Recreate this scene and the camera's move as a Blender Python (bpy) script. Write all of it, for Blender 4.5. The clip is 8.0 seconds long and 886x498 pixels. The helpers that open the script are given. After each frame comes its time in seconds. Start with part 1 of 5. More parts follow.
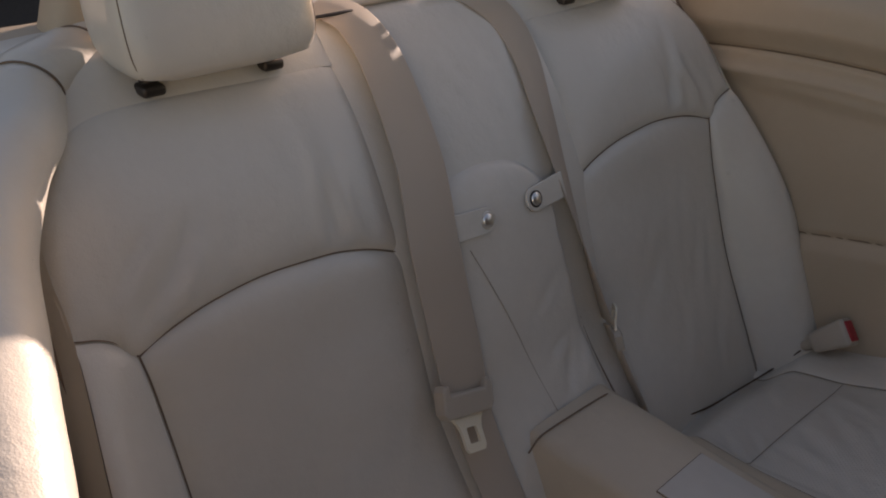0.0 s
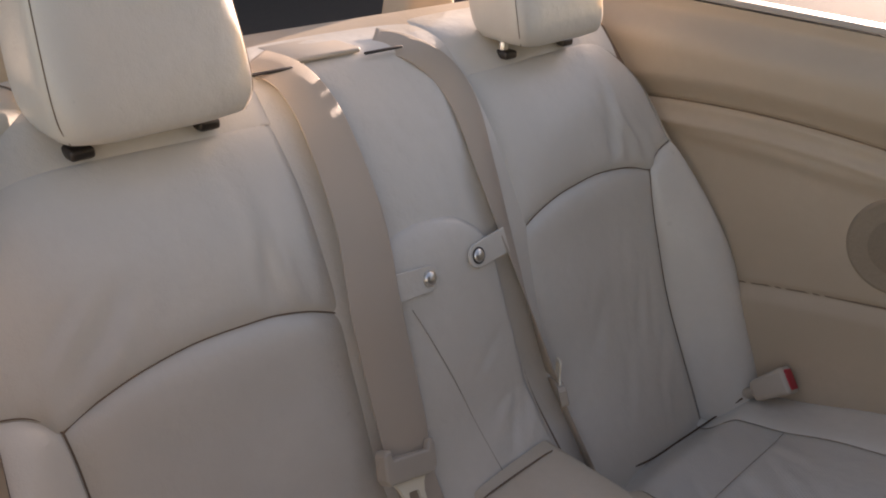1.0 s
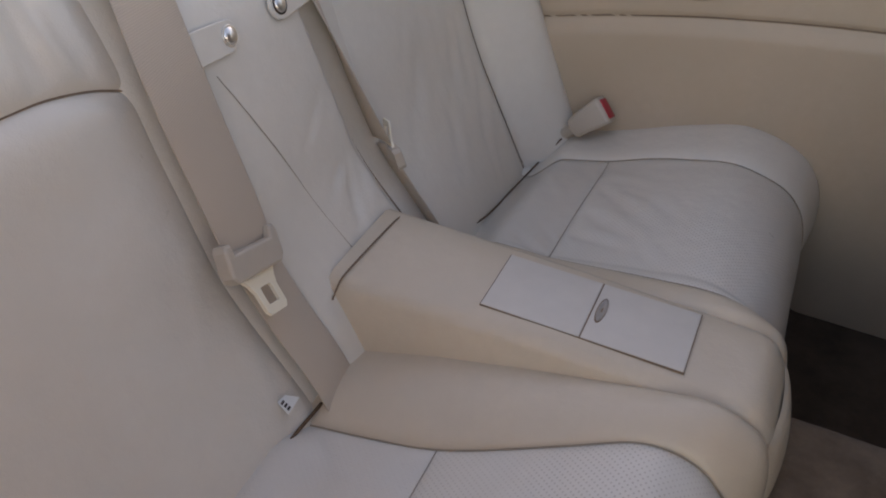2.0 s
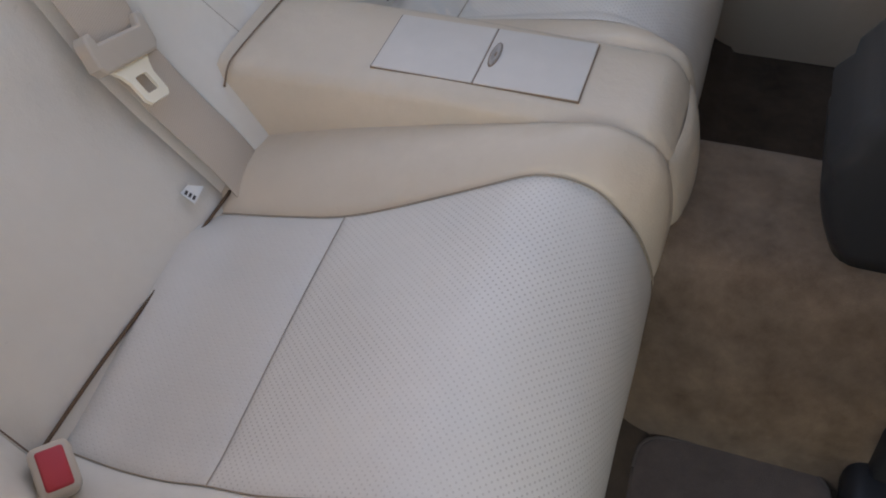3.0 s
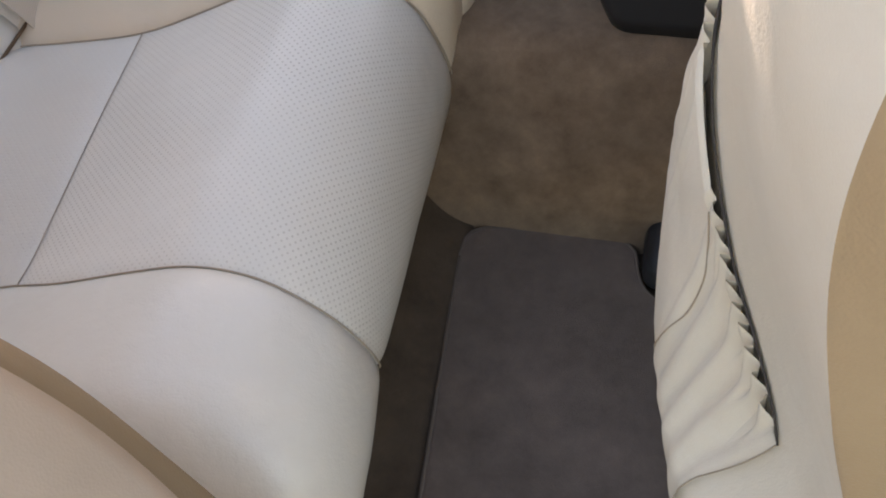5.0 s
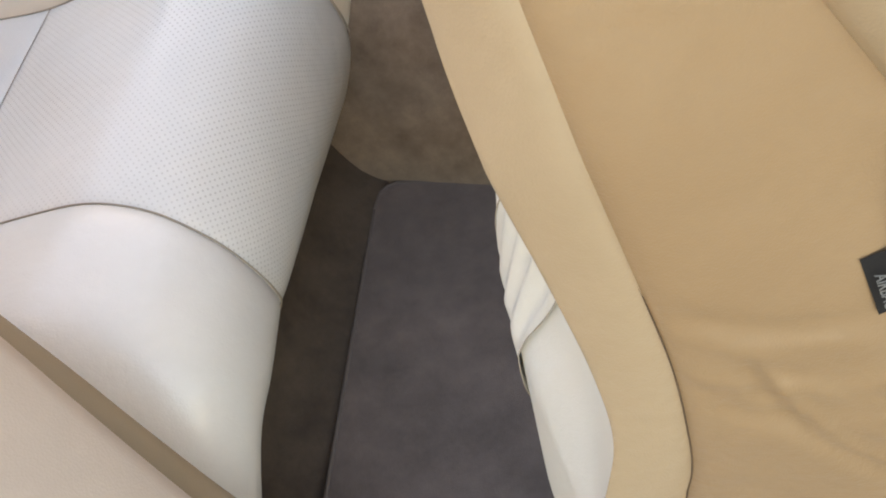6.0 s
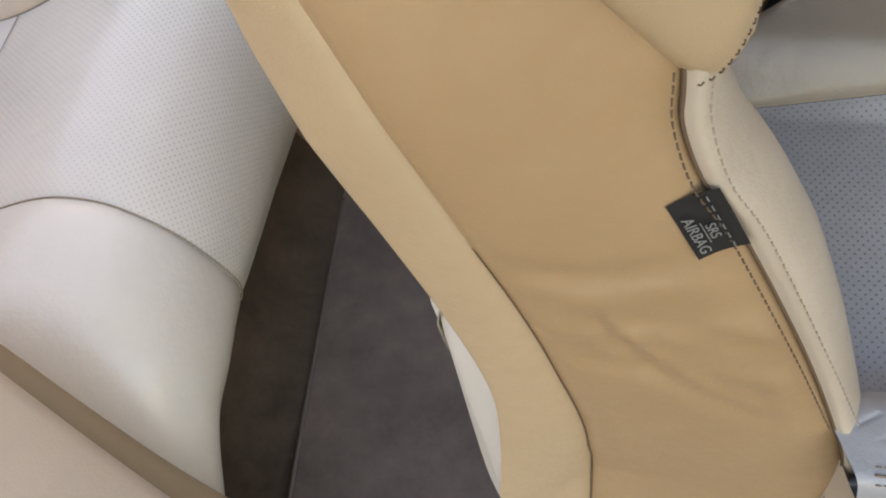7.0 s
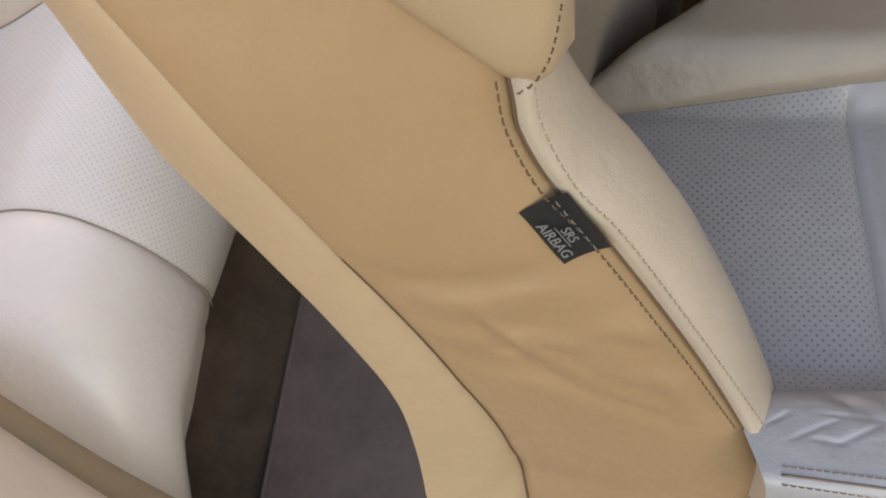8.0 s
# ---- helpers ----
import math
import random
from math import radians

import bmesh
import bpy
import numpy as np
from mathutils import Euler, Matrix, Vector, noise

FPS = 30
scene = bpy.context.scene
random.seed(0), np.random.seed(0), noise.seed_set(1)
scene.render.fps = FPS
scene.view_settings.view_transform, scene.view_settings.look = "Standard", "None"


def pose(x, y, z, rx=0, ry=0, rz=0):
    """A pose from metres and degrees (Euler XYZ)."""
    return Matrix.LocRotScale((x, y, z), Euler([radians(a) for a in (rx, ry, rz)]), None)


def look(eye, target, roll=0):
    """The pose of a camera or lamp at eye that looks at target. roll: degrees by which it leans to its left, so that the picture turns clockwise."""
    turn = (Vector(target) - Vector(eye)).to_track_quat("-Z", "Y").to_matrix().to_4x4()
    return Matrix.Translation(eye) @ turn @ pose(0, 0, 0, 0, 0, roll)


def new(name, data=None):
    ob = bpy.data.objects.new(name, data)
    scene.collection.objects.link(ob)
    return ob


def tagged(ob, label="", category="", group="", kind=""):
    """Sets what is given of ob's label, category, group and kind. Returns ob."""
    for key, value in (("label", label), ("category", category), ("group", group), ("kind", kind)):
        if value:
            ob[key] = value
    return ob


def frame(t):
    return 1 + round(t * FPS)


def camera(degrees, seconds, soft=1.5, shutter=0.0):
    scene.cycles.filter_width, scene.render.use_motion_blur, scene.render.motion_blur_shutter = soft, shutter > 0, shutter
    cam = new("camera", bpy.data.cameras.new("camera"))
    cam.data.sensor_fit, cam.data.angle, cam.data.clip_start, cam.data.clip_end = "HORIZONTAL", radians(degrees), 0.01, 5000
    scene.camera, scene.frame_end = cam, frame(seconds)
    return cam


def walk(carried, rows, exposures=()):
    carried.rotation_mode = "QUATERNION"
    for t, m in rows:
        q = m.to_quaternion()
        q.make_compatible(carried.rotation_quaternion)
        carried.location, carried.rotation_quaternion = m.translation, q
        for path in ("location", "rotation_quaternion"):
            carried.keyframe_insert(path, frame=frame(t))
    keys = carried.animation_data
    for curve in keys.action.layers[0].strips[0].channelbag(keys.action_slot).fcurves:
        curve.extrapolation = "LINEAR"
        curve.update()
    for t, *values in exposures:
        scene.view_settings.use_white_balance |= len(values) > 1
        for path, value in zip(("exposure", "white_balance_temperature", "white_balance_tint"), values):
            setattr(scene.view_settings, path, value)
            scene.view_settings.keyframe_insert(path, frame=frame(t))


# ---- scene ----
cam = camera(55.5, 8.0, 1.9)
PATH = [
    (0, 0.0252, -0.7413, 1.1361, 60.50, -1.61, 46.87),
    (0.5, 0.0026, -0.7235, 1.1574, 62.64, -2.88, 45.94),
    (1, 0.0099, -0.7152, 1.1612, 62.68, -3.05, 43.71),
    (1.5, -0.0357, -0.6953, 1.1008, 57.99, -3.30, 35.44),
    (2, -0.0982, -0.6944, 1.0193, 51.50, -2.71, 24.62),
    (2.2, -0.1036, -0.7127, 1.0186, 48.35, -3.13, 22.42),
    (3.3, 0.0740, -0.6869, 0.9158, 38.78, 5.54, 17.74),
    (3.5, 0.0813, -0.6941, 0.9023, 37.88, 5.54, 16.15),
    (4, 0.1254, -0.7250, 0.8995, 35.46, 5.01, 13.88),
    (4.5, 0.1411, -0.7632, 0.8869, 35.19, 3.55, 12.45),
    (5, 0.1771, -0.7827, 0.8967, 34.10, 3.36, 11.25),
    (5.2, 0.1912, -0.7966, 0.9066, 33.29, 2.46, 10.56),
    (6.3, 0.3193, -0.8727, 0.8780, 35.35, 6.06, 7.12),
    (6.5, 0.3320, -0.8744, 0.8853, 34.84, 6.56, 6.80),
    (7, 0.3690, -0.8755, 0.8866, 34.56, 7.64, 7.44),
    (7.5, 0.4008, -0.8692, 0.8850, 34.41, 8.70, 8.01),
    (8, 0.4369, -0.8661, 0.8819, 34.53, 9.92, 7.61),
]
EXPOSURES = [(0, 0.72, 7750, 31), (0.5, 1.22, 7900, 32), (1, 1.4, 7900, 32), (1.5, 1.7, 8050, 33), (2, 2.08, 7800, 32), (3.3, 2.52, 7500, 26), (4.5, 2.7, 7500, 25), (5.2, 2.85, 7700, 26), (6.3, 3.42, 7750, 25), (7, 3.12, 7900, 27), (8, 3.1, 8100, 30)]
walk(cam, [(row[0], pose(*row[1:])) for row in PATH], EXPOSURES)

# ---- world, sun ----
SUN_TO = Vector((-0.26, 1.0, 0.155)).normalized()
world = bpy.data.worlds.new("sky")
scene.world = world
world.use_nodes = True
wn, wl = world.node_tree.nodes, world.node_tree.links
sky = wn.new("ShaderNodeTexSky")
sky.sky_type = "NISHITA"
sky.sun_disc = False
sky.sun_elevation = math.asin(SUN_TO.z)
sky.sun_rotation = math.atan2(SUN_TO.x, SUN_TO.y)
wn["Background"].inputs["Strength"].default_value = 0.12
wl.new(sky.outputs["Color"], wn["Background"].inputs["Color"])
sun_data = bpy.data.lights.new("sun", "SUN")
sun_data.energy, sun_data.angle, sun_data.color = 4.6, radians(0.55), (1.0, 0.94, 0.84)
sun = new("sun", sun_data)
sun.matrix_world = look(SUN_TO * 20, (0, 0, 0))


# ---- materials ----
def material(name):
    m = bpy.data.materials.new(name)
    m.use_nodes = True
    t = m.node_tree
    return m, t.nodes, t.links, t.nodes["Principled BSDF"]


def mixed(nodes, links, fac, a, b):
    n = nodes.new("ShaderNodeMix")
    n.data_type = "RGBA"
    links.new(fac, n.inputs["Factor"])
    for slot, c in (("A", a), ("B", b)):
        if isinstance(c, tuple):
            n.inputs[slot].default_value = (*c, 1)
        else:
            links.new(c, n.inputs[slot])
    return n.outputs["Result"]


def math_node(nodes, links, op, a, b=None):
    n = nodes.new("ShaderNodeMath")
    n.operation = op
    for k, v in enumerate((a, b)):
        if v is None:
            continue
        if isinstance(v, (int, float)):
            n.inputs[k].default_value = v
        else:
            links.new(v, n.inputs[k])
    return n.outputs[0]


def noise_node(nodes, links, scale, detail=4.0, rough=0.55, coords=None):
    if coords is None:
        coords = nodes.new("ShaderNodeTexCoord").outputs["Object"]
    n = nodes.new("ShaderNodeTexNoise")
    n.inputs["Scale"].default_value, n.inputs["Detail"].default_value, n.inputs["Roughness"].default_value = scale, detail, rough
    links.new(coords, n.inputs["Vector"])
    return n.outputs["Fac"]


def ramp(nodes, links, fac, lo, hi):
    n = nodes.new("ShaderNodeMapRange")
    n.inputs["From Min"].default_value, n.inputs["From Max"].default_value = lo, hi
    links.new(fac, n.inputs["Value"])
    return n.outputs["Result"]


def bump_chain(nodes, links, bsdf, layers):
    last = None
    for height, strength, distance in layers:
        n = nodes.new("ShaderNodeBump")
        n.inputs["Strength"].default_value, n.inputs["Distance"].default_value = strength, distance
        links.new(height, n.inputs["Height"])
        if last:
            links.new(last, n.inputs["Normal"])
        last = n.outputs["Normal"]
    links.new(last, bsdf.inputs["Normal"])


def leather(name, light, dark, rough=0.5, holes=0.0, creases=0.35, coat=0.0, pit=(0.50, 0.44, 0.365), clear=0.15):
    """Grained leather; holes: spacing of the perforation in metres, laid out in the UV map, which is in metres."""
    m, n, l, b = material(name)
    obj = n.new("ShaderNodeTexCoord").outputs["Object"]
    broad = ramp(n, l, noise_node(n, l, 7.0, 3.0, 0.5, obj), 0.3, 0.7)
    fine = noise_node(n, l, 60.0, 5.0, 0.6, obj)
    colour = mixed(n, l, math_node(n, l, "MULTIPLY", broad, fine), dark, light)
    grain = n.new("ShaderNodeTexVoronoi")
    grain.inputs["Scale"].default_value = 620.0
    l.new(obj, grain.inputs["Vector"])
    soft = noise_node(n, l, 28.0, 4.0, 0.55, obj)
    layers = [(soft, creases, 0.006), (grain.outputs["Distance"], 0.22, 0.0006)]
    if holes:
        uv = n.new("ShaderNodeUVMap").outputs["UV"]
        sep = n.new("ShaderNodeSeparateXYZ")
        l.new(uv, sep.inputs[0])
        p = math_node(n, l, "MULTIPLY", math_node(n, l, "ADD", sep.outputs[0], sep.outputs[1]), 0.7071 / holes)
        q = math_node(n, l, "MULTIPLY", math_node(n, l, "SUBTRACT", sep.outputs[0], sep.outputs[1]), 0.7071 / holes)
        d = []
        for v in (p, q):
            w = math_node(n, l, "SUBTRACT", math_node(n, l, "FRACT", v), 0.5)
            d.append(math_node(n, l, "MULTIPLY", w, w))
        r = math_node(n, l, "SQRT", math_node(n, l, "ADD", d[0], d[1]))
        worn = ramp(n, l, noise_node(n, l, 5.0, 2.0, 0.5, obj), 0.36, 0.62)
        hole = math_node(n, l, "MULTIPLY", math_node(n, l, "SUBTRACT", 1.0, ramp(n, l, r, 0.10, 0.23)), math_node(n, l, "ADD", math_node(n, l, "MULTIPLY", worn, 1.0 - clear), clear))
        colour = mixed(n, l, hole, colour, pit)
        layers.append((math_node(n, l, "SUBTRACT", 1.0, hole), 0.5, 0.0008))
    l.new(colour, b.inputs["Base Color"])
    b.inputs["Roughness"].default_value = rough
    rr = ramp(n, l, soft, 0.2, 0.8)
    l.new(math_node(n, l, "ADD", math_node(n, l, "MULTIPLY", rr, 0.16), rough - 0.08), b.inputs["Roughness"])
    b.inputs["Specular IOR Level"].default_value = 0.5
    b.inputs["Coat Weight"].default_value, b.inputs["Coat Roughness"].default_value = coat, 0.24
    bump_chain(n, l, b, layers)
    return m


def carpet(name, light, dark, sheen=0.25):
    m, n, l, b = material(name)
    obj = n.new("ShaderNodeTexCoord").outputs["Object"]
    nap = noise_node(n, l, 14.0, 6.0, 0.7, obj)
    fibre = noise_node(n, l, 900.0, 2.0, 0.7, obj)
    f = math_node(n, l, "MULTIPLY", ramp(n, l, nap, 0.3, 0.72), math_node(n, l, "ADD", fibre, 0.45))
    l.new(mixed(n, l, f, dark, light), b.inputs["Base Color"])
    b.inputs["Roughness"].default_value = 0.95
    b.inputs["Specular IOR Level"].default_value = 0.1
    b.inputs["Sheen Weight"].default_value = sheen
    bump_chain(n, l, b, [(nap, 0.3, 0.004), (fibre, 0.8, 0.0015)])
    return m


def plain(name, colour, rough=0.5, metal=0.0, vary=0.12, scale=40.0, bump=0.15, spec=0.5):
    m, n, l, b = material(name)
    f = noise_node(n, l, scale, 4.0)
    c2 = tuple(max(0.0, c * (1 - vary)) for c in colour)
    l.new(mixed(n, l, f, c2, colour), b.inputs["Base Color"])
    b.inputs["Roughness"].default_value, b.inputs["Metallic"].default_value = rough, metal
    b.inputs["Specular IOR Level"].default_value = spec
    if bump:
        bump_chain(n, l, b, [(noise_node(n, l, scale * 12, 3.0), bump, 0.0008)])
    return m


def webbing(name, light, dark):
    m, n, l, b = material(name)
    uv = n.new("ShaderNodeUVMap").outputs["UV"]
    sep = n.new("ShaderNodeSeparateXYZ")
    l.new(uv, sep.inputs[0])
    a = math_node(n, l, "SINE", math_node(n, l, "MULTIPLY", math_node(n, l, "ADD", sep.outputs[1], sep.outputs[0]), 2600.0))
    c = math_node(n, l, "SINE", math_node(n, l, "MULTIPLY", sep.outputs[0], 3600.0))
    weave = math_node(n, l, "ADD", math_node(n, l, "MULTIPLY", a, c), 0.0)
    l.new(mixed(n, l, ramp(n, l, weave, -1.0, 1.0), dark, light), b.inputs["Base Color"])
    b.inputs["Roughness"].default_value = 0.6
    bump_chain(n, l, b, [(weave, 0.3, 0.0005)])
    return m


LEATHER = leather("cream_leather", (0.78, 0.722, 0.635), (0.69, 0.632, 0.548), 0.34, 0.0, 0.35, 0.35)
PERFORATED = leather("perforated_cream_leather", (0.77, 0.72, 0.645), (0.69, 0.64, 0.565), 0.34, 0.0054, 0.35, 0.35)
FINE_PERFORATED = leather("finely_perforated_cream_leather", (0.70, 0.65, 0.58), (0.63, 0.58, 0.51), 0.36, 0.0054, 0.35, 0.3, (0.645, 0.597, 0.528), 0.05)
# Front seat's cream leather, darkened: the shade there is put into its colour.
FRONT_LEATHER = leather("shaded_cream_leather", (0.285, 0.232, 0.178), (0.235, 0.19, 0.142), 0.40, 0.0, 0.4, 0.2)
FRONT_PERFORATED = leather("shaded_perforated_cream_leather", (0.36, 0.345, 0.335), (0.30, 0.285, 0.272), 0.36, 0.0062, 0.35, 0.2, (0.17, 0.15, 0.135), 0.7)
VINYL = leather("tan_vinyl", (0.40, 0.247, 0.125), (0.345, 0.208, 0.103), 0.42, 0.0, 0.25, 0.1)
SHELL_VINYL = leather("pale_tan_vinyl", (0.475, 0.33, 0.195), (0.415, 0.283, 0.162), 0.42, 0.0, 0.2, 0.1)
BOLSTER = leather("tan_cream_leather", (0.53, 0.425, 0.315), (0.455, 0.36, 0.262), 0.38, 0.0, 0.3, 0.25)
# Same leather without holes, shade and sky tint put into its grey.
FRONT_SHADED = leather("shaded_plain_cream_leather", (0.38, 0.365, 0.35), (0.32, 0.30, 0.285), 0.34, 0.0, 0.35, 0.3)
# Cream leather with warm light from the side put into its colour.
ARMREST = leather("warm_lit_cream_leather", (0.70, 0.585, 0.45), (0.615, 0.505, 0.38), 0.38, 0.0, 0.35, 0.2)
TRIM = leather("beige_trim", (0.58, 0.465, 0.345), (0.50, 0.395, 0.285), 0.55, 0.0, 0.12)
COVER = leather("white_seat_cover", (0.81, 0.765, 0.685), (0.735, 0.66, 0.545), 0.40, 0.0, 0.16)
SEAM = plain("seam_thread", (0.25, 0.17, 0.115), 0.8)
THREAD = plain("tan_thread", (0.40, 0.32, 0.235), 0.8)
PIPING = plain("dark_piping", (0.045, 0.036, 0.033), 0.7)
PALE_STITCH = plain("tan_stitch", (0.40, 0.29, 0.19), 0.8)
PULL = plain("grey_pull_plastic", (0.36, 0.32, 0.28), 0.35)
STITCH = plain("brown_stitch", (0.13, 0.075, 0.04), 0.8)
JAMB = leather("taupe_jamb_panel", (0.47, 0.365, 0.285), (0.40, 0.31, 0.24), 0.38, 0.0, 0.08)
# Darker brown than the quarter trim it borders.
TRIM_BROWN = leather("brown_trim", (0.30, 0.215, 0.135), (0.24, 0.168, 0.10), 0.55, 0.0, 0.12)
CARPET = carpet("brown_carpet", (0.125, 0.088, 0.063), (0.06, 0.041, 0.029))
# One carpet, light put into its colours: tunnel lit, floor and riser shaded.
CARPET_LIT = carpet("lit_carpet", (0.275, 0.19, 0.128), (0.125, 0.082, 0.052), 0.12)
CARPET_SHADED = carpet("tunnel_carpet", (0.122, 0.086, 0.060), (0.062, 0.043, 0.030), 0.06)
MAT = carpet("grey_mat_pile", (0.205, 0.150, 0.122), (0.115, 0.086, 0.070))
BLACK = plain("black_plastic", (0.022, 0.022, 0.024), 0.5)
BELT = webbing("beige_webbing", (0.60, 0.50, 0.40), (0.48, 0.39, 0.305))
PLASTIC = plain("beige_plastic", (0.55, 0.47, 0.38), 0.42)
GREYPLASTIC = plain("grey_beige_plastic", (0.68, 0.62, 0.545), 0.40)
# Barely metallic: the sky's reflection is put into the pale base colour.
STEEL = plain("sky_lit_steel", (0.95, 0.86, 0.68), 0.30, 0.25, 0.06, 60, 0.05)
CHROME = plain("chrome", (0.90, 0.87, 0.82), 0.30, 1.0, 0.05, 40, 0.02)
DARKMETAL = plain("dark_metal", (0.10, 0.085, 0.075), 0.35, 0.8)
RED = plain("red_plastic", (0.52, 0.035, 0.045), 0.4)
WHITE = plain("white_label", (0.8, 0.8, 0.78), 0.6)
TAG = plain("black_woven_tag", (0.030, 0.026, 0.023), 0.9, 0, 0.3, 200, 0.4, 0.15)
TAGTEXT = plain("grey_print", (0.20, 0.19, 0.17), 0.7)
BINDING = plain("brown_binding", (0.15, 0.115, 0.092), 0.9)
MESHGREY = plain("speaker_grille_cloth", (0.34, 0.262, 0.185), 0.75, 0, 0.3, 300, 0.5)
GRILLE_BAND = plain("beige_grille_cloth", (0.40, 0.31, 0.22), 0.75, 0, 0.25, 300, 0.5)
PAINT = plain("car_paint", (0.70, 0.66, 0.60), 0.3, 0, 0.04, 3, 0)
MAROON = plain("dark_maroon_trim", (0.05, 0.03, 0.05), 0.35)
ASPHALT = plain("asphalt", (0.06, 0.057, 0.053), 0.9, 0, 0.4, 30, 0.6)
FENCE = plain("dark_timber", (0.11, 0.08, 0.06), 0.85, 0, 0.5, 6, 0.5)


# ---- mesh helpers ----
def thing(name, label, category, group="", kind="", at=(0, 0, 0)):
    ob = tagged(new(name), label, category, group, kind)
    ob.location = at
    ob.empty_display_size = 0.05
    return ob


def finish(name, mesh, mat, parent, label="", smooth=True):
    mesh.materials.append(mat)
    if smooth:
        mesh.polygons.foreach_set("use_smooth", [True] * len(mesh.polygons))
    ob = new(name, mesh)
    if parent:
        ob.parent = parent
        base = parent
        off = Vector()
        while base:
            off += base.location
            base = base.parent
        ob.location = -off
    if label:
        ob["label"] = label
    return ob


def part(name, bm, mat, parent, label="", smooth=True):
    mesh = bpy.data.meshes.new(name)
    bmesh.ops.recalc_face_normals(bm, faces=bm.faces)
    bm.to_mesh(mesh)
    bm.free()
    return finish(name, mesh, mat, parent, label, smooth)


def sheet(name, P, mat, parent, label="", closed=False, uv=None, ends=False):
    """A grid of points P[i][j] as one smooth mesh; closed: the second index goes round; ends: the first and last ring are capped."""
    P = np.asarray(P, float)
    nu, nv = P.shape[:2]
    idx = np.arange(nu * nv).reshape(nu, nv)
    cols = nv if closed else nv - 1
    faces, uvs = [], []
    if uv is None:
        du = np.concatenate([[0], np.cumsum(np.linalg.norm(np.diff(P[:, nv // 2], axis=0), axis=1))])
        dv = np.concatenate([[0], np.cumsum(np.linalg.norm(np.diff(P[nu // 2], axis=0), axis=1))])
        dv = np.append(dv, dv[-1] + (dv[-1] - dv[-2]))
        uv = lambda i, j: (dv[j], du[i])
    for i in range(nu - 1):
        for j in range(cols):
            k = (j + 1) % nv
            faces.append((idx[i, j], idx[i, k], idx[i + 1, k], idx[i + 1, j]))
            uvs += [uv(i, j), uv(i, j + 1), uv(i + 1, j + 1), uv(i + 1, j)]
    if ends:
        for row, flip in ((0, True), (nu - 1, False)):
            ring = [int(v) for v in idx[row]]
            faces.append(tuple(ring[::-1] if flip else ring))
            uvs += [(0.0, 0.0)] * nv
    mesh = bpy.data.meshes.new(name)
    mesh.from_pydata(P.reshape(-1, 3).tolist(), [], [tuple(int(v) for v in f) for f in faces])
    layer = mesh.uv_layers.new(name="UVMap")
    layer.data.foreach_set("uv", np.array(uvs, float).ravel())
    bm = bmesh.new()
    bm.from_mesh(mesh)
    bmesh.ops.recalc_face_normals(bm, faces=bm.faces)
    bm.to_mesh(mesh)
    bm.free()
    return finish(name, mesh, mat, parent, label)


def spline(points, k=8):
    """A smooth curve through a few points: a function of 0..1 by length."""
    P = np.asarray(points, float)
    if len(P) > 2:
        Q = np.vstack([2 * P[0] - P[1], P, 2 * P[-1] - P[-2]])
        out = []
        for i in range(1, len(Q) - 2):
            t = np.linspace(0, 1, k, endpoint=False)[:, None]
            a, b, c, d = Q[i - 1], Q[i], Q[i + 1], Q[i + 2]
            out.append(0.5 * (2 * b + (c - a) * t + (2 * a - 5 * b + 4 * c - d) * t * t + (3 * b - a - 3 * c + d) * t ** 3))
        P = np.vstack(out + [P[-1:]])
    L = np.concatenate([[0], np.cumsum(np.linalg.norm(np.diff(P, axis=0), axis=1))])
    L = L / L[-1]
    return lambda t: np.stack([np.interp(t, L, P[:, m]) for m in range(P.shape[1])], -1)


def smooth01(x):
    x = np.clip(x, 0, 1)
    return x * x * (3 - 2 * x)


def coons(bottom, top, left, right, u, v):
    B, T, Lf, R = bottom(u), top(u), left(v), right(v)
    U, V = u[None, :, None], v[:, None, None]
    ruled = (1 - V) * B[None] + V * T[None] + (1 - U) * Lf[:, None] + U * R[:, None]
    corner = (1 - U) * (1 - V) * B[0] + U * (1 - V) * B[-1] + (1 - U) * V * T[0] + U * V * T[-1]
    return ruled - corner


def spread(n, w=0.55):
    t = np.linspace(0, 1, n)
    return (1 - w) * t + w * (0.5 - 0.5 * np.cos(np.pi * t))


def normals_of(P, facing):
    du, dv = np.gradient(P, axis=1), np.gradient(P, axis=0)
    N = np.cross(du, dv)
    N /= np.linalg.norm(N, axis=2, keepdims=True) + 1e-12
    flip = np.sign((N * np.asarray(facing)).sum(2).mean())
    return N * (flip if flip else 1)


def cushion_panel(name, surface, bottom, top, left, right, mat, parent, facing, nu=48, nv=48, depth=0.007, roll=0.009,
                  puff=0.006, seams="lrbt", creases=None, label=""):
    """An upholstered panel: a patch between four edge curves laid on a surface, pulled in along its sewn edges and puffed up between them."""
    u, v = spread(nu), spread(nv)
    Q = coons(bottom, top, left, right, u, v)
    P = surface(Q[..., 0], Q[..., 1]) if surface else Q
    N = normals_of(P, facing)
    W = np.linalg.norm(np.diff(P, axis=1), axis=2).sum(1)[:, None]
    H = np.linalg.norm(np.diff(P, axis=0), axis=2).sum(0)[None, :]
    U, V = u[None, :], v[:, None]
    g = np.ones((nv, nu))
    for key, d in (("l", U * W), ("r", (1 - U) * W), ("b", V * H), ("t", (1 - V) * H)):
        if key in seams:
            g = g * (1 - np.exp(-(d / roll) ** 1.15))
    bulge = (np.sin(np.pi * U) * np.sin(np.pi * V)) ** 0.6
    h = puff * bulge - depth * (1 - g)
    if creases is not None:
        h = h + creases(Q[..., 0], Q[..., 1]) * g
    return sheet(name, P + N * h[..., None], mat, parent, label)


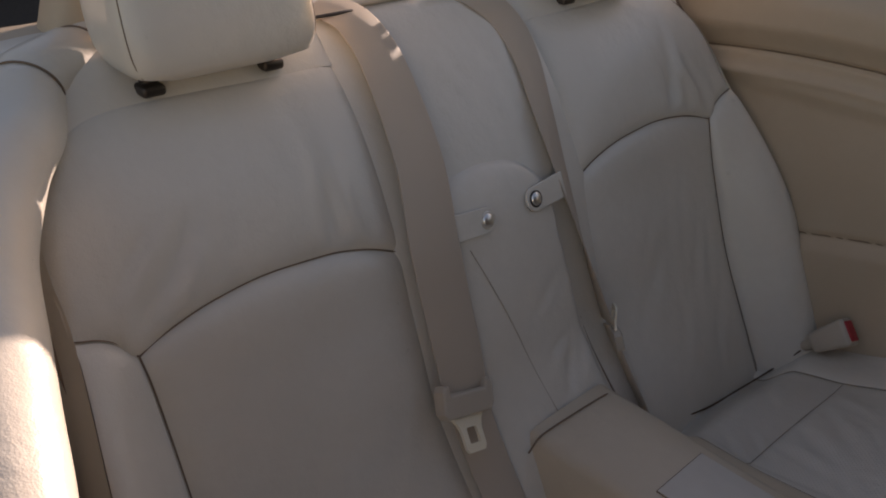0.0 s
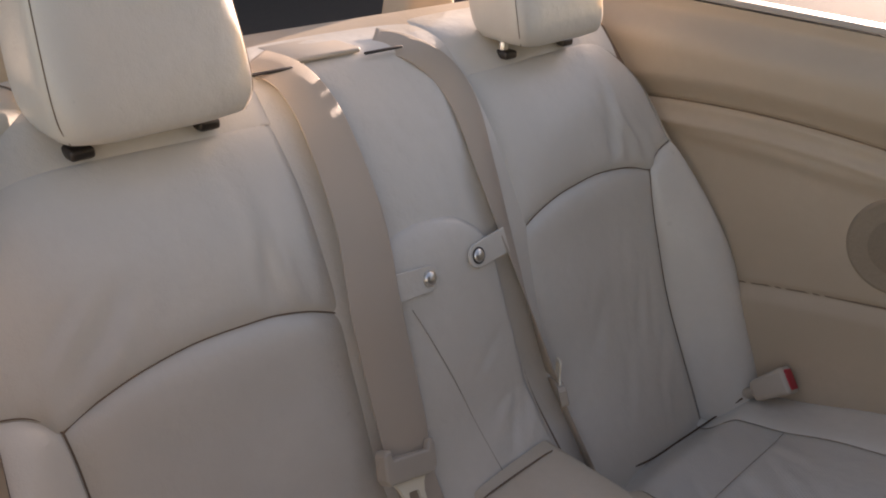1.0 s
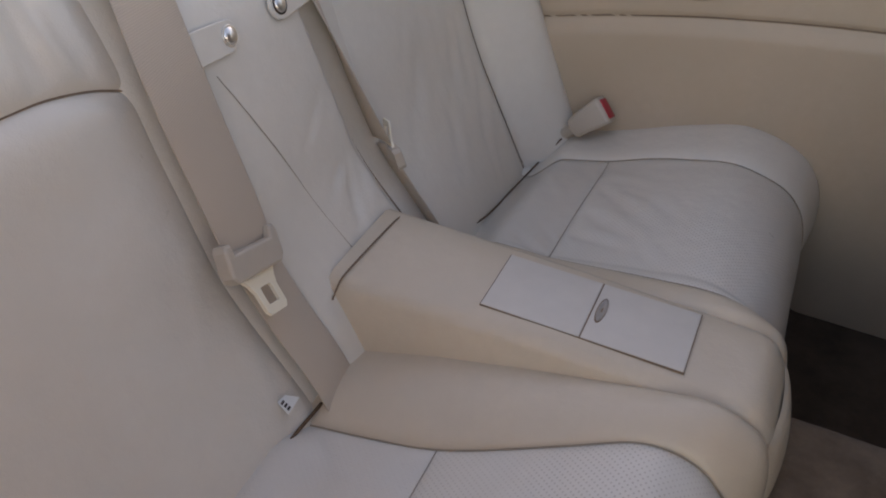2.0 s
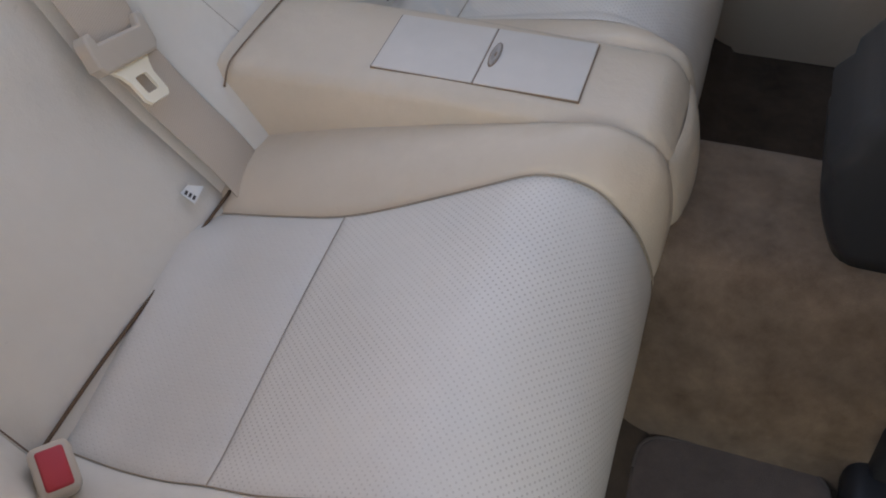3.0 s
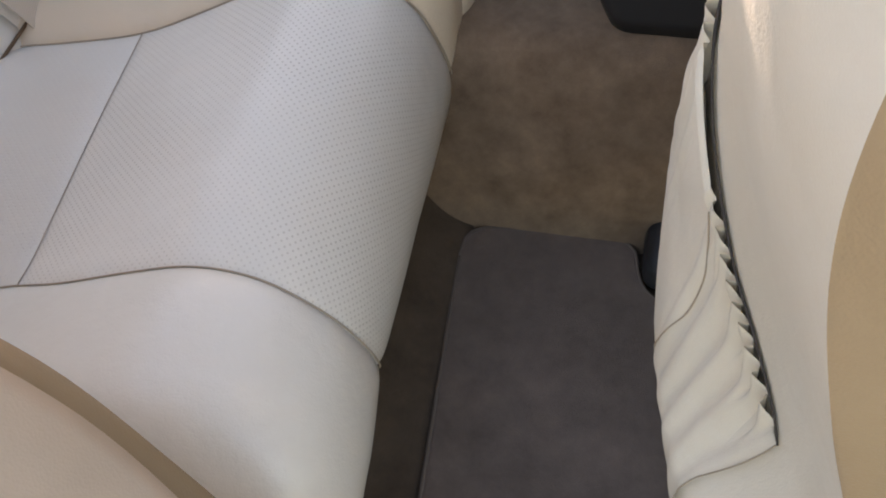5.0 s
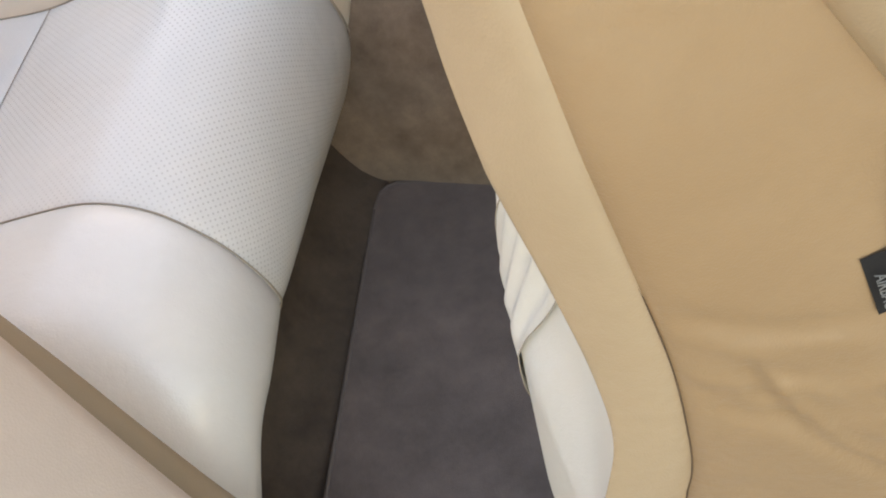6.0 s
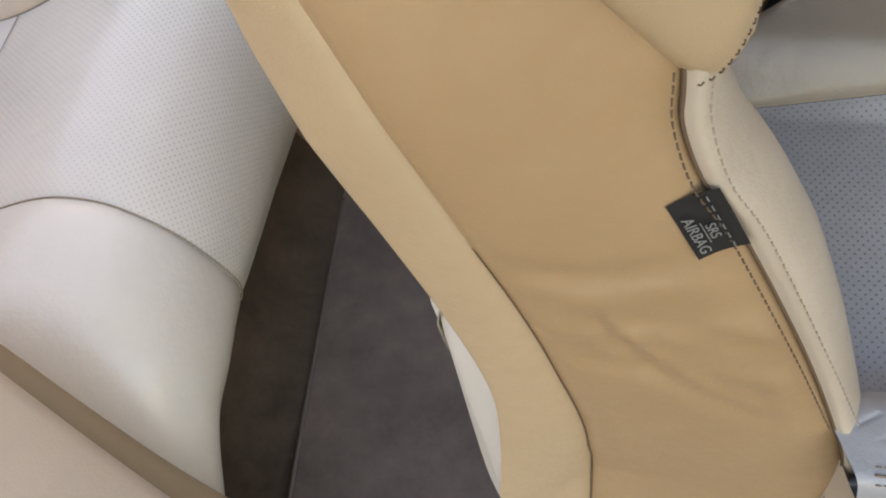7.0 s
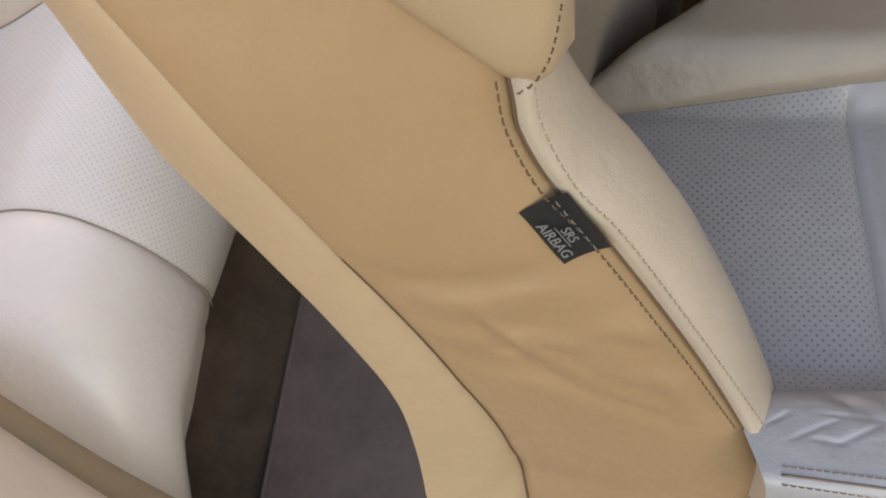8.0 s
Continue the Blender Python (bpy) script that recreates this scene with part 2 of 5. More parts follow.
def tube(name, path, radius, mat, parent, label="", sides=8, n=40, flat=1.0):
    """A round cord along a path of a few points (or a function of 0..1)."""
    f = path if callable(path) else spline(path)
    C = f(np.linspace(0, 1, n))
    T = np.gradient(C, axis=0)
    T /= np.linalg.norm(T, axis=1, keepdims=True) + 1e-12
    ref = np.array([0.31, 0.52, 0.79])
    A = np.cross(T, ref)
    A /= np.linalg.norm(A, axis=1, keepdims=True)
    B = np.cross(T, A)
    w = np.linspace(0, 2 * np.pi, sides, endpoint=False)
    P = C[:, None] + radius * (np.cos(w)[None, :, None] * A[:, None] + flat * np.sin(w)[None, :, None] * B[:, None])
    return sheet(name, P, mat, parent, label, closed=True, ends=True)


def rounded_box(name, size, centre, mat, parent, label="", bevel=0.006, segs=3, turn=None):
    bm = bmesh.new()
    bmesh.ops.create_cube(bm, size=1)
    bmesh.ops.scale(bm, vec=size, verts=bm.verts)
    bmesh.ops.bevel(bm, geom=bm.edges[:], offset=min(bevel, 0.49 * min(size)), segments=segs, profile=0.5, affect="EDGES")
    if turn is not None:
        bmesh.ops.transform(bm, matrix=turn, verts=bm.verts)
    bmesh.ops.translate(bm, vec=centre, verts=bm.verts)
    return part(name, bm, mat, parent, label)


def slab(name, outline, z0, z1, mat, parent, label="", bevel=0.0, frame_of=None):
    """A flat plate from an outline (x, y), z0 to z1, in the frame given."""
    bm = bmesh.new()
    face = bm.faces.new([bm.verts.new((x, y, z0)) for x, y in outline])
    out = bmesh.ops.extrude_face_region(bm, geom=[face])
    bmesh.ops.translate(bm, vec=(0, 0, z1 - z0), verts=[g for g in out["geom"] if isinstance(g, bmesh.types.BMVert)])
    if bevel:
        rim = [e for e in bm.edges if abs(e.verts[0].co.z - z1) < 1e-6 and abs(e.verts[1].co.z - z1) < 1e-6]
        bmesh.ops.bevel(bm, geom=rim, offset=bevel, segments=3, profile=0.5, affect="EDGES")
    if frame_of is not None:
        bmesh.ops.transform(bm, matrix=frame_of, verts=bm.verts)
    return part(name, bm, mat, parent, label, smooth=False)


def axes(origin, along, normal):
    """A frame with x along, z along normal."""
    x = Vector(along).normalized()
    z = (Vector(normal) - Vector(normal).dot(x) * x).normalized()
    y = z.cross(x)
    m = Matrix((x, y, z)).transposed().to_4x4()
    m.translation = Vector(origin)
    return m


def disc(radius, n=28, squash=1.0):
    return [(radius * math.cos(2 * math.pi * k / n), squash * radius * math.sin(2 * math.pi * k / n)) for k in range(n)]


def hole_plate(name, outline, hole, z0, z1, mat, parent, label="", frame_of=None):
    """A plate with one opening through it; outline and opening have the same number of points, in the same order."""
    bm = bmesh.new()
    rings = [[bm.verts.new((x, y, z)) for x, y in pts] for pts, z in ((outline, z0), (outline, z1), (hole, z1), (hole, z0))]
    n = len(outline)
    for a in range(4):
        b = (a + 1) % 4
        for i in range(n):
            j = (i + 1) % n
            bm.faces.new((rings[a][i], rings[a][j], rings[b][j], rings[b][i]))
    if frame_of is not None:
        bmesh.ops.transform(bm, matrix=frame_of, verts=bm.verts)
    return part(name, bm, mat, parent, label, smooth=False)


def line3(a, b):
    a, b = np.array(a, float), np.array(b, float)
    return spline([a, (a + b) / 2, b])


# ---- setting: ground, body, floor ----
ground = sheet("ground", [[(x, y, -0.32) for y in np.linspace(-60, 60, 9)] for x in np.linspace(-60, 60, 9)], ASPHALT, None)
tagged(ground, "dark grey asphalt driveway under the car", "ground", "", "structure")

# carpeted floor pan with its riser under the seat and the tunnel
floor_z = 0.018
floor_pan = thing("floor", "brown carpeted car floor with riser under the bench", "floor", "", "structure")
riser_path = spline([(-0.09, 0.16), (-0.055, 0.12), (-0.005, 0.060), (0.022, 0.039), (0.046, 0.030), (0.085, floor_z), (0.4, floor_z), (1.5, floor_z)], 10)
rp = riser_path(np.linspace(0, 1, 90) ** 2)
sheet("carpet_near", [[(x, y, z) for y in np.linspace(-0.72, -0.14, 30)] for x, z in rp], CARPET_SHADED, floor_pan)
sheet("carpet_far", [[(x, y, z) for y in np.linspace(0.14, 0.66, 24)] for x, z in rp], CARPET_SHADED, floor_pan)

tunnel = thing("centre_tunnel", "carpeted centre tunnel between the footwells", "tunnel", "", "structure")
tun = spline([(-0.180, -0.01), (-0.174, 0.04), (-0.150, 0.13), (-0.114, 0.225), (-0.084, 0.262), (-0.045, 0.268), (0.05, 0.268),
              (0.092, 0.26), (0.115, 0.22), (0.15, 0.1), (0.165, -0.02)], 8)(np.linspace(0, 1, 70))
wob = [[0.0025 * noise.noise((x * 14, k * 0.35, 3.1)) for k in range(70)] for x in np.linspace(-0.08, 1.4, 80)]
xt = np.linspace(-0.08, 1.4, 80)
sheet("tunnel_carpet", [[(x, tun[k][0], tun[k][1] + wob[i][k]) for k in range(70)] for i, x in enumerate(xt)], CARPET_LIT, tunnel, "brown carpet over the tunnel in its lit tone")

# floor mat with its cut-out round the seat rail
mat_thing = thing("floor_mat", "grey-brown carpet floor mat with rounded corners and bound edge", "floor mat")
mat_edge = [(0.0349, -0.2253), (0.0377, -0.1951), (0.0556, -0.1793), (0.0946, -0.1746), (0.1975, -0.1671), (0.2307, -0.1716), (0.2458, -0.186), (0.2512, -0.2158), (0.2594, -0.2365), (0.2787, -0.2517), (0.3046, -0.2556), (0.5622, -0.2453), (0.6151, -0.2751), (0.6327, -0.6651), (0.5924, -0.6869), (0.1186, -0.7076), (0.0769, -0.6994), (0.0591, -0.6701)]
slab("carpet_pad", mat_edge, 0.020, 0.034, MAT, mat_thing, "", 0.003)
closed = [(x, y, 0.032) for x, y in mat_edge]
tube("mat_binding", closed + closed[:1], 0.0026, BINDING, mat_thing, "brown bound edge", 6, 160)

# seat rail cover
rail = thing("seat_rail_cover", "black moulded plastic seat rail end cover on the floor", "seat rail")
rounded_box("cover", (0.34, 0.085, 0.055), (0.425, -0.195, 0.048), BLACK, rail, "", 0.02, 4)
rounded_box("riser_block", (0.26, 0.05, 0.09), (0.405, -0.160, 0.09), BLACK, rail, "", 0.012, 3)

# centre console end standing on the tunnel
console = thing("centre_console", "black front centre console rear end with creased boot", "console")
cs = []
for k, z in enumerate(np.linspace(0.268, 0.56, 16)):
    t = k / 15
    r = 0.028 - 0.012 * t
    x0 = 0.176 - 0.030 * math.sin(math.pi * min(1, t * 1.5)) + 0.006 * math.sin(t * 42) * (0.3 < t < 0.9)
    y0, y1 = -0.066 + 0.008 * t, 0.115 - 0.012 * t
    ring = []
    for cx, cy, a0 in ((0.75, y0 + r, -90), (0.75, y1 - r, 0), (x0 + r, y1 - r, 90), (x0 + r, y0 + r, 180)):
        for a in np.linspace(a0, a0 + 90, 6):
            ring.append((cx + r * math.cos(radians(a)), cy + r * math.sin(radians(a)), z))
    cs.append(ring)
sheet("body", cs, BLACK, console, "", True, None, True)
rounded_box("armrest_lid", (0.48, 0.19, 0.05), (0.50, 0.008, 0.585), LEATHER, console, "cream leather console lid", 0.018, 4)

# ---- rear bench, backrest ----
BACK = spline([(0.14, -0.425, 0.14), (0.263, -0.487, 0.263), (0.40, -0.547, 0.40), (0.56, -0.608, 0.56), (0.64, -0.638, 0.64), (0.70, -0.668, 0.70),
               (0.76, -0.704, 0.76), (0.81, -0.744, 0.81), (0.84, -0.772, 0.838), (0.875, -0.802, 0.866), (0.91, -0.832, 0.879), (0.95, -0.870, 0.884), (1.02, -0.94, 0.884)], 12)(np.linspace(0, 1, 400))


def back_surface(y, s, lift=0.0):
    x, z = np.interp(s, BACK[:, 0], BACK[:, 1]), np.interp(s, BACK[:, 0], BACK[:, 2])
    wing = 0.085 * smooth01((0.80 - s) / 0.34)
    x = x + wing * smooth01((np.abs(y - 0.012) - 0.49) / 0.10) ** 1.2
    x = x + 0.055 * smooth01((0.46 - s) / 0.2) * np.interp(np.abs(y - 0.012), [0.1, 0.17, 0.3, 0.5], [1.0, 0.9, 0.6, 0.15])
    x = x - 0.012 * np.exp(-((np.abs(y - 0.012) - 0.33) / 0.14) ** 2) * smooth01((0.66 - s) / 0.1)
    return np.stack([x + lift * 0.93, y + 0 * s, z + lift * 0.37], -1)


def mirrored(points, side):
    """Points of the near seat, or of the far one, whose inner edge stands a little closer to the centre."""
    return [(p[0] if side < 0 else 0.024 - p[0] - 0.022 * max(0.0, min(1.0, (p[0] + 0.26) / 0.1)), *p[1:]) for p in points]


SHOULDER = [(-0.165, 0.634), (-0.205, 0.650), (-0.246, 0.660), (-0.283, 0.664), (-0.348, 0.667), (-0.41, 0.662), (-0.457, 0.653), (-0.497, 0.641)]
WING_TOP = [(-0.497, 0.641), (-0.512, 0.660), (-0.528, 0.672), (-0.552, 0.682)]
CREST = [(-0.160, 0.834), (-0.194, 0.835), (-0.269, 0.836), (-0.38, 0.839), (-0.44, 0.838), (-0.478, 0.830), (-0.505, 0.810)]

rear_back = thing("rear_bench", "cream leather rear bench backrest with two bucket seats", "rear seat", at=(-0.62, 0, 0.24))


def folds(cy, cs, width, height, tilt, count, seed, amount):
    """Soft pulls in the leather round one spot."""
    r = np.random.default_rng(seed)
    rows = [(cy + r.uniform(-width, width), cs + r.uniform(-height, height), tilt + r.uniform(-0.35, 0.35), r.uniform(0.006, 0.012), r.uniform(0.4, 1.0)) for _ in range(count)]

    def h(y, s):
        total = 0 * y
        for a, b, t, w, k in rows:
            p, q = (y - a) * math.cos(t) + (s - b) * math.sin(t), -(y - a) * math.sin(t) + (s - b) * math.cos(t)
            total = total - amount * k * np.exp(-(p / w) ** 2 - (q / (w * 5)) ** 2) + 0.6 * amount * k * np.exp(-((p - 1.9 * w) / w) ** 2 - (q / (w * 5)) ** 2)
        return total
    return h


for side, word in ((-1, "near"), (1, "far")):
    M = lambda pts: spline(mirrored(pts, side))
    sgn = -side
    pull = folds(-0.44 if side < 0 else 0.46, 0.70, 0.04, 0.02, -0.7 if side < 0 else 0.5, 7, 3, 0.0040)
    pull2 = folds(-0.235 if side < 0 else 0.44, 0.70, 0.035, 0.03, 0.15 * sgn, 6, 8, 0.0034)
    cushion_panel("upper_panel", back_surface, M(SHOULDER + WING_TOP[1:]), M(CREST), M([(-0.165, 0.634), (-0.163, 0.73), (-0.160, 0.834)]),
                  M([(-0.552, 0.682), (-0.549, 0.73), (-0.538, 0.775), (-0.505, 0.810)]), LEATHER, rear_back, (1, 0, 0.4), 60, 44, 0.008, 0.010, 0.012,
                  "lrb", lambda y, s, a=pull, b=pull2: a(y, s) + b(y, s))
    cushion_panel("insert_panel", back_surface, M([(-0.165, 0.17), (-0.33, 0.17), (-0.50, 0.17)]), M(SHOULDER), M([(-0.165, 0.17), (-0.165, 0.4), (-0.165, 0.634)]),
                  M([(-0.50, 0.17), (-0.492, 0.40), (-0.491, 0.52), (-0.493, 0.60), (-0.497, 0.641)]), LEATHER, rear_back, (1, 0, 0.4), 56, 60, 0.008, 0.010, 0.010,
                  "lrt", folds(-0.30 if side < 0 else 0.36, 0.40, 0.11, 0.12, -0.5, 12, 11 if side < 0 else 12, 0.0026))
    cushion_panel("side_bolster", back_surface, M([(-0.50, 0.17), (-0.56, 0.17), (-0.60, 0.17)]), M(WING_TOP),
                  M([(-0.50, 0.17), (-0.492, 0.40), (-0.491, 0.52), (-0.493, 0.60), (-0.497, 0.641)]),
                  M([(-0.60, 0.17), (-0.595, 0.40), (-0.58, 0.55), (-0.552, 0.682)]), LEATHER, rear_back, (1, 0, 0.4), 26, 50, 0.007, 0.009, 0.010, "lt")
    cushion_panel("top_panel", back_surface, M(CREST), M([(-0.155, 1.0), (-0.33, 1.0), (-0.50, 1.0)]), M([(-0.160, 0.834), (-0.158, 0.9), (-0.155, 1.0)]),
                  M([(-0.505, 0.810), (-0.512, 0.86), (-0.50, 1.0)]), LEATHER, rear_back, (0.3, 0, 1), 40, 26, 0.005, 0.008, 0.004, "l")
    # outer gusset, wrapping back from the panel's edge
    edge = back_surface(*M([(-0.60, 0.17), (-0.595, 0.40), (-0.58, 0.55), (-0.552, 0.682), (-0.549, 0.73), (-0.538, 0.775), (-0.505, 0.810)])(np.linspace(0, 1, 50)).T)
    sheet("side_gusset", [[p + np.array((-0.10 * k, side * 0.012 * math.sin(min(1, 2 * k) * 1.57), -0.03 * k)) - np.array((0.004, 0, 0)) for k in np.linspace(0, 1, 7)] for p in edge],
          LEATHER, rear_back)
    for pts, r in ((SHOULDER, 0.0010), (WING_TOP, 0.0009), ([(-0.50, 0.17), (-0.492, 0.40), (-0.491, 0.52), (-0.493, 0.60), (-0.497, 0.641)], 0.0010)):
        q = M(pts)(np.linspace(0, 1, 60))
        tube("seam", spline(back_surface(q[:, 0], q[:, 1], -0.0068)), r, SEAM, rear_back, "brown sewn seam", 6, 70)

M = spline
cushion_panel("centre_panel", lambda y, s: back_surface(y, s, -0.004), M([(-0.18, 0.17), (0, 0.17), (0.19, 0.17)]), M([(-0.18, 1.0), (0, 1.0), (0.19, 1.0)]),
              M([(-0.18, 0.17), (-0.18, 0.6), (-0.18, 1.0)]), M([(0.19, 0.17), (0.19, 0.6), (0.19, 1.0)]), LEATHER, rear_back, (1, 0, 0.4), 50, 70, 0.006, 0.010, 0.010, "lr",
              folds(0.02, 0.76, 0.06, 0.05, 0.5, 6, 21, 0.0028))
ARCH = [(-0.108, 0.672), (-0.093, 0.696), (-0.046, 0.707), (0.0, 0.707), (0.040, 0.699), (0.074, 0.676), (0.097, 0.640)]
pad_l = [(-0.130, 0.20), (-0.128, 0.30), (-0.118, 0.45), (-0.108, 0.672)]
pad_r = [(0.135, 0.20), (0.122, 0.35), (0.108, 0.5), (0.096, 0.640)]
cushion_panel("centre_pad", lambda y, s: back_surface(y, s, 0.013), M([(-0.130, 0.20), (0.0, 0.20), (0.135, 0.20)]), M(ARCH), M(pad_l), M(pad_r),
              LEATHER, rear_back, (1, 0, 0.4), 60, 90, 0.030, 0.009, 0.006, "lrt",
              folds(0.05, 0.46, 0.03, 0.09, -0.9, 8, 5, 0.0030))
q = M([(-0.080, 0.61), (-0.06, 0.565), (-0.035, 0.50), (-0.015, 0.43), (-0.003, 0.36), (0.0, 0.30)])(np.linspace(0, 1, 40))
tube("seam", spline(back_surface(q[:, 0], q[:, 1], 0.0187)), 0.0006, THREAD, rear_back, "thin stitched line", 6, 60)
for pts in (ARCH, pad_l, pad_r):
    q = M(pts)(np.linspace(0, 1, 50))
    tube("seam", spline(back_surface(q[:, 0], q[:, 1], 0.001)), 0.0020, SEAM, rear_back, "brown sewn edge", 6, 60)
# Dark cords along the tuck: its crease shade drawn as colour.
tube("tuck_shade", [(-0.452, -0.165, 0.294), (-0.456, -0.203, 0.290), (-0.462, -0.268, 0.285), (-0.469, -0.339, 0.280), (-0.473, -0.396, 0.277), (-0.475, -0.442, 0.274), (-0.478, -0.53, 0.268)], 0.0021, STITCH, rear_back, "dark cord painting the shade in the tuck between cushion and backrest", 8, 60)
tube("tuck_shade", [(-0.408, 0.568, 0.262), (-0.437, 0.535, 0.219), (-0.447, 0.44, 0.219), (-0.447, 0.32, 0.241), (-0.455, 0.22, 0.27)], 0.0016, STITCH, rear_back, "dark cord painting the shade in the tuck between cushion and backrest", 8, 60)
# hidden foam core that closes the backrest behind the covers
core = []
for s in np.linspace(0.16, 1.0, 30):
    p = back_surface(np.linspace(-0.57, 0.594, 24), np.full(24, s), -0.035)
    core.append(p)
sheet("foam_core", core, SEAM, rear_back, "dark inner lining")

# leather strap tabs with press studs
for y0, y1, s, flip in ((-0.094, -0.044, 0.637, 1), (0.088, 0.048, 0.638, -1)):
    tab = thing("strap_tab", "cream leather strap tab with chrome press stud", "strap", "press stud tabs")
    at = back_surface(np.array(y1), np.array(s), 0.0215)
    nrm = (0.93, 0, 0.37)
    fr = axes(at, (0, 1 if flip > 0 else -1, -0.06 * 0), nrm)
    L = abs(y1 - y0)
    out = [(-L - 0.02, -0.018), (0, -0.0165)] + [(0.0165 * math.cos(a), 0.0165 * math.sin(a)) for a in np.linspace(-1.4, 1.4, 12)] + [(0, 0.0165), (-L - 0.02, 0.018)]
    tilt = Matrix.Rotation(radians(-5 if flip > 0 else 4), 4, "Z")
    slab("strap", out, -0.003, 0.0008, LEATHER, tab, "", 0.0012, fr @ tilt)
    bm = bmesh.new()
    bmesh.ops.create_uvsphere(bm, u_segments=20, v_segments=10, radius=0.0095)
    bmesh.ops.scale(bm, vec=(1, 1, 0.42), verts=bm.verts)
    bmesh.ops.transform(bm, matrix=fr @ Matrix.Translation((0, 0, 0.0012)), verts=bm.verts)
    part("press_stud", bm, CHROME, tab, "domed chrome stud")
    slab("stud_ring", disc(0.0115), 0.0006, 0.0018, DARKMETAL if flip < 0 else CHROME, tab, "", 0.0005, fr)


# ---- seat belts ----
def ribbon(name, centres, normals, widths, mat, parent, label="", thick=0.0014, n=90):
    f = spline([(*c, *nn, w) for c, nn, w in zip(centres, normals, widths)])
    D = f(np.linspace(0, 1, n))
    C, N, W = D[:, :3], D[:, 3:6], D[:, 6]
    T = np.gradient(C, axis=0)
    T /= np.linalg.norm(T, axis=1, keepdims=True)
    N = N - (N * T).sum(1, keepdims=True) * T
    N /= np.linalg.norm(N, axis=1, keepdims=True)
    S = np.cross(T, N)
    L = np.concatenate([[0], np.cumsum(np.linalg.norm(np.diff(C, axis=0), axis=1))])
    offs = [(-0.5, 0), (-0.48, 1), (0, 1.15), (0.48, 1), (0.5, 0), (0.48, -1), (0, -1), (-0.48, -1)]
    P = [[C[i] + S[i] * W[i] * a + N[i] * b * thick / 2 for a, b in offs] for i in range(n)]
    return sheet(name, P, mat, parent, label, closed=True, uv=lambda i, j: ((offs[j % 8][0] + 0.5) * 0.047, L[i]), ends=True)


def on_back(y, s, lift):
    return tuple(back_surface(np.array(y), np.array(s), lift))


NB = (0.93, 0.0, 0.37)
belt_a = thing("seat_belt", "beige three-point rear seat belt with chrome tongue lying on the backrest", "seat belt", "rear seat belts")
path_a = [(-0.136, 0.93, 0.009), (-0.117, 0.885, 0.012), (-0.108, 0.845, 0.014), (-0.111, 0.8, 0.016), (-0.123, 0.72, 0.024), (-0.139, 0.64, 0.027), (-0.14, 0.56, 0.028), (-0.141, 0.49, 0.029), (-0.144, 0.450, 0.029)]
ribbon("webbing", [on_back(*p) for p in path_a], [(0.45, 0, 0.9), (0.6, 0, 0.8), (0.8, 0, 0.6), NB, NB, NB, NB, NB, NB], [0.060, 0.061, 0.065, 0.070, 0.074, 0.076, 0.076, 0.074, 0.070], BELT, belt_a)
path_b = [(-0.143, 0.46, 0.023), (-0.141, 0.38, 0.021), (-0.141, 0.32, 0.018), (-0.142, 0.26, 0.014), (-0.142, 0.215, 0.010)]
ribbon("lower_webbing", [on_back(*p) for p in path_b], [NB] * 5, [0.062] * 5, BELT, belt_a)


def belt_tongue(parent, frame_of, twist=0.0):
    body = [(-0.0315, 0.010), (-0.0315, -0.009), (-0.027, -0.0145), (0.027, -0.0145), (0.0315, -0.009), (0.0315, 0.010), (0.029, 0.0145), (0.0235, 0.0145), (0.0215, 0.0065), (-0.0215, 0.0065), (-0.0235, 0.0145), (-0.029, 0.0145)]
    housing = slab("tongue_housing", body, -0.004, 0.008, PLASTIC, parent, "beige moulded plastic", 0.0025, frame_of)
    outline = [(-0.022, -0.012), (-0.0155, -0.021), (-0.0128, -0.028), (-0.0125, -0.043), (-0.0095, -0.047), (0.0095, -0.047), (0.0125, -0.043), (0.0128, -0.028), (0.0155, -0.021), (0.022, -0.012)]
    gap = [(-0.0045, -0.0255), (-0.0062, -0.026), (-0.0065, -0.029), (-0.0065, -0.0385), (-0.0055, -0.0395), (0.0055, -0.0395), (0.0065, -0.0385), (0.0065, -0.029), (0.0062, -0.026), (0.0045, -0.0255)]
    bent = frame_of @ Matrix.Translation((0, -0.012, 0)) @ Matrix.Rotation(radians(-16), 4, "X") @ Matrix.Translation((0, 0.012, 0))
    hole_plate("tongue_plate", outline, gap, -0.0006, 0.0022, STEEL, housing, "steel tongue, sky glint put into its pale colour", bent)


fr_a = axes(on_back(-0.152, 0.452, 0.033), (0.0, 1, -0.30), (0.86, -0.12, 0.50)) @ Matrix.Scale(1.42, 4)
belt_tongue(belt_a, fr_a)
slab("warning_label", [(-0.011, -0.009), (0.012, -0.009), (0.003, 0.007), (-0.009, 0.010)], 0, 0.001, WHITE, belt_a, "white printed label at the belt's lower anchor",
     0.0, axes(on_back(-0.200, 0.318, 0.012), (0, 1, 0.25), (0.8, -0.45, 0.5)))
for k in (0, 1, 2):
    slab("label_print", [(-0.008, -0.0015), (-0.003, -0.0015), (-0.003, 0.0015), (-0.008, 0.0015)], 0.0011, 0.0013, PIPING, belt_a, "dark printed bar",
         0.0, axes(on_back(-0.200, 0.318, 0.012), (0, 1, 0.25), (0.8, -0.45, 0.5)) @ Matrix.Translation((0, -0.005 + 0.005 * k, 0)))

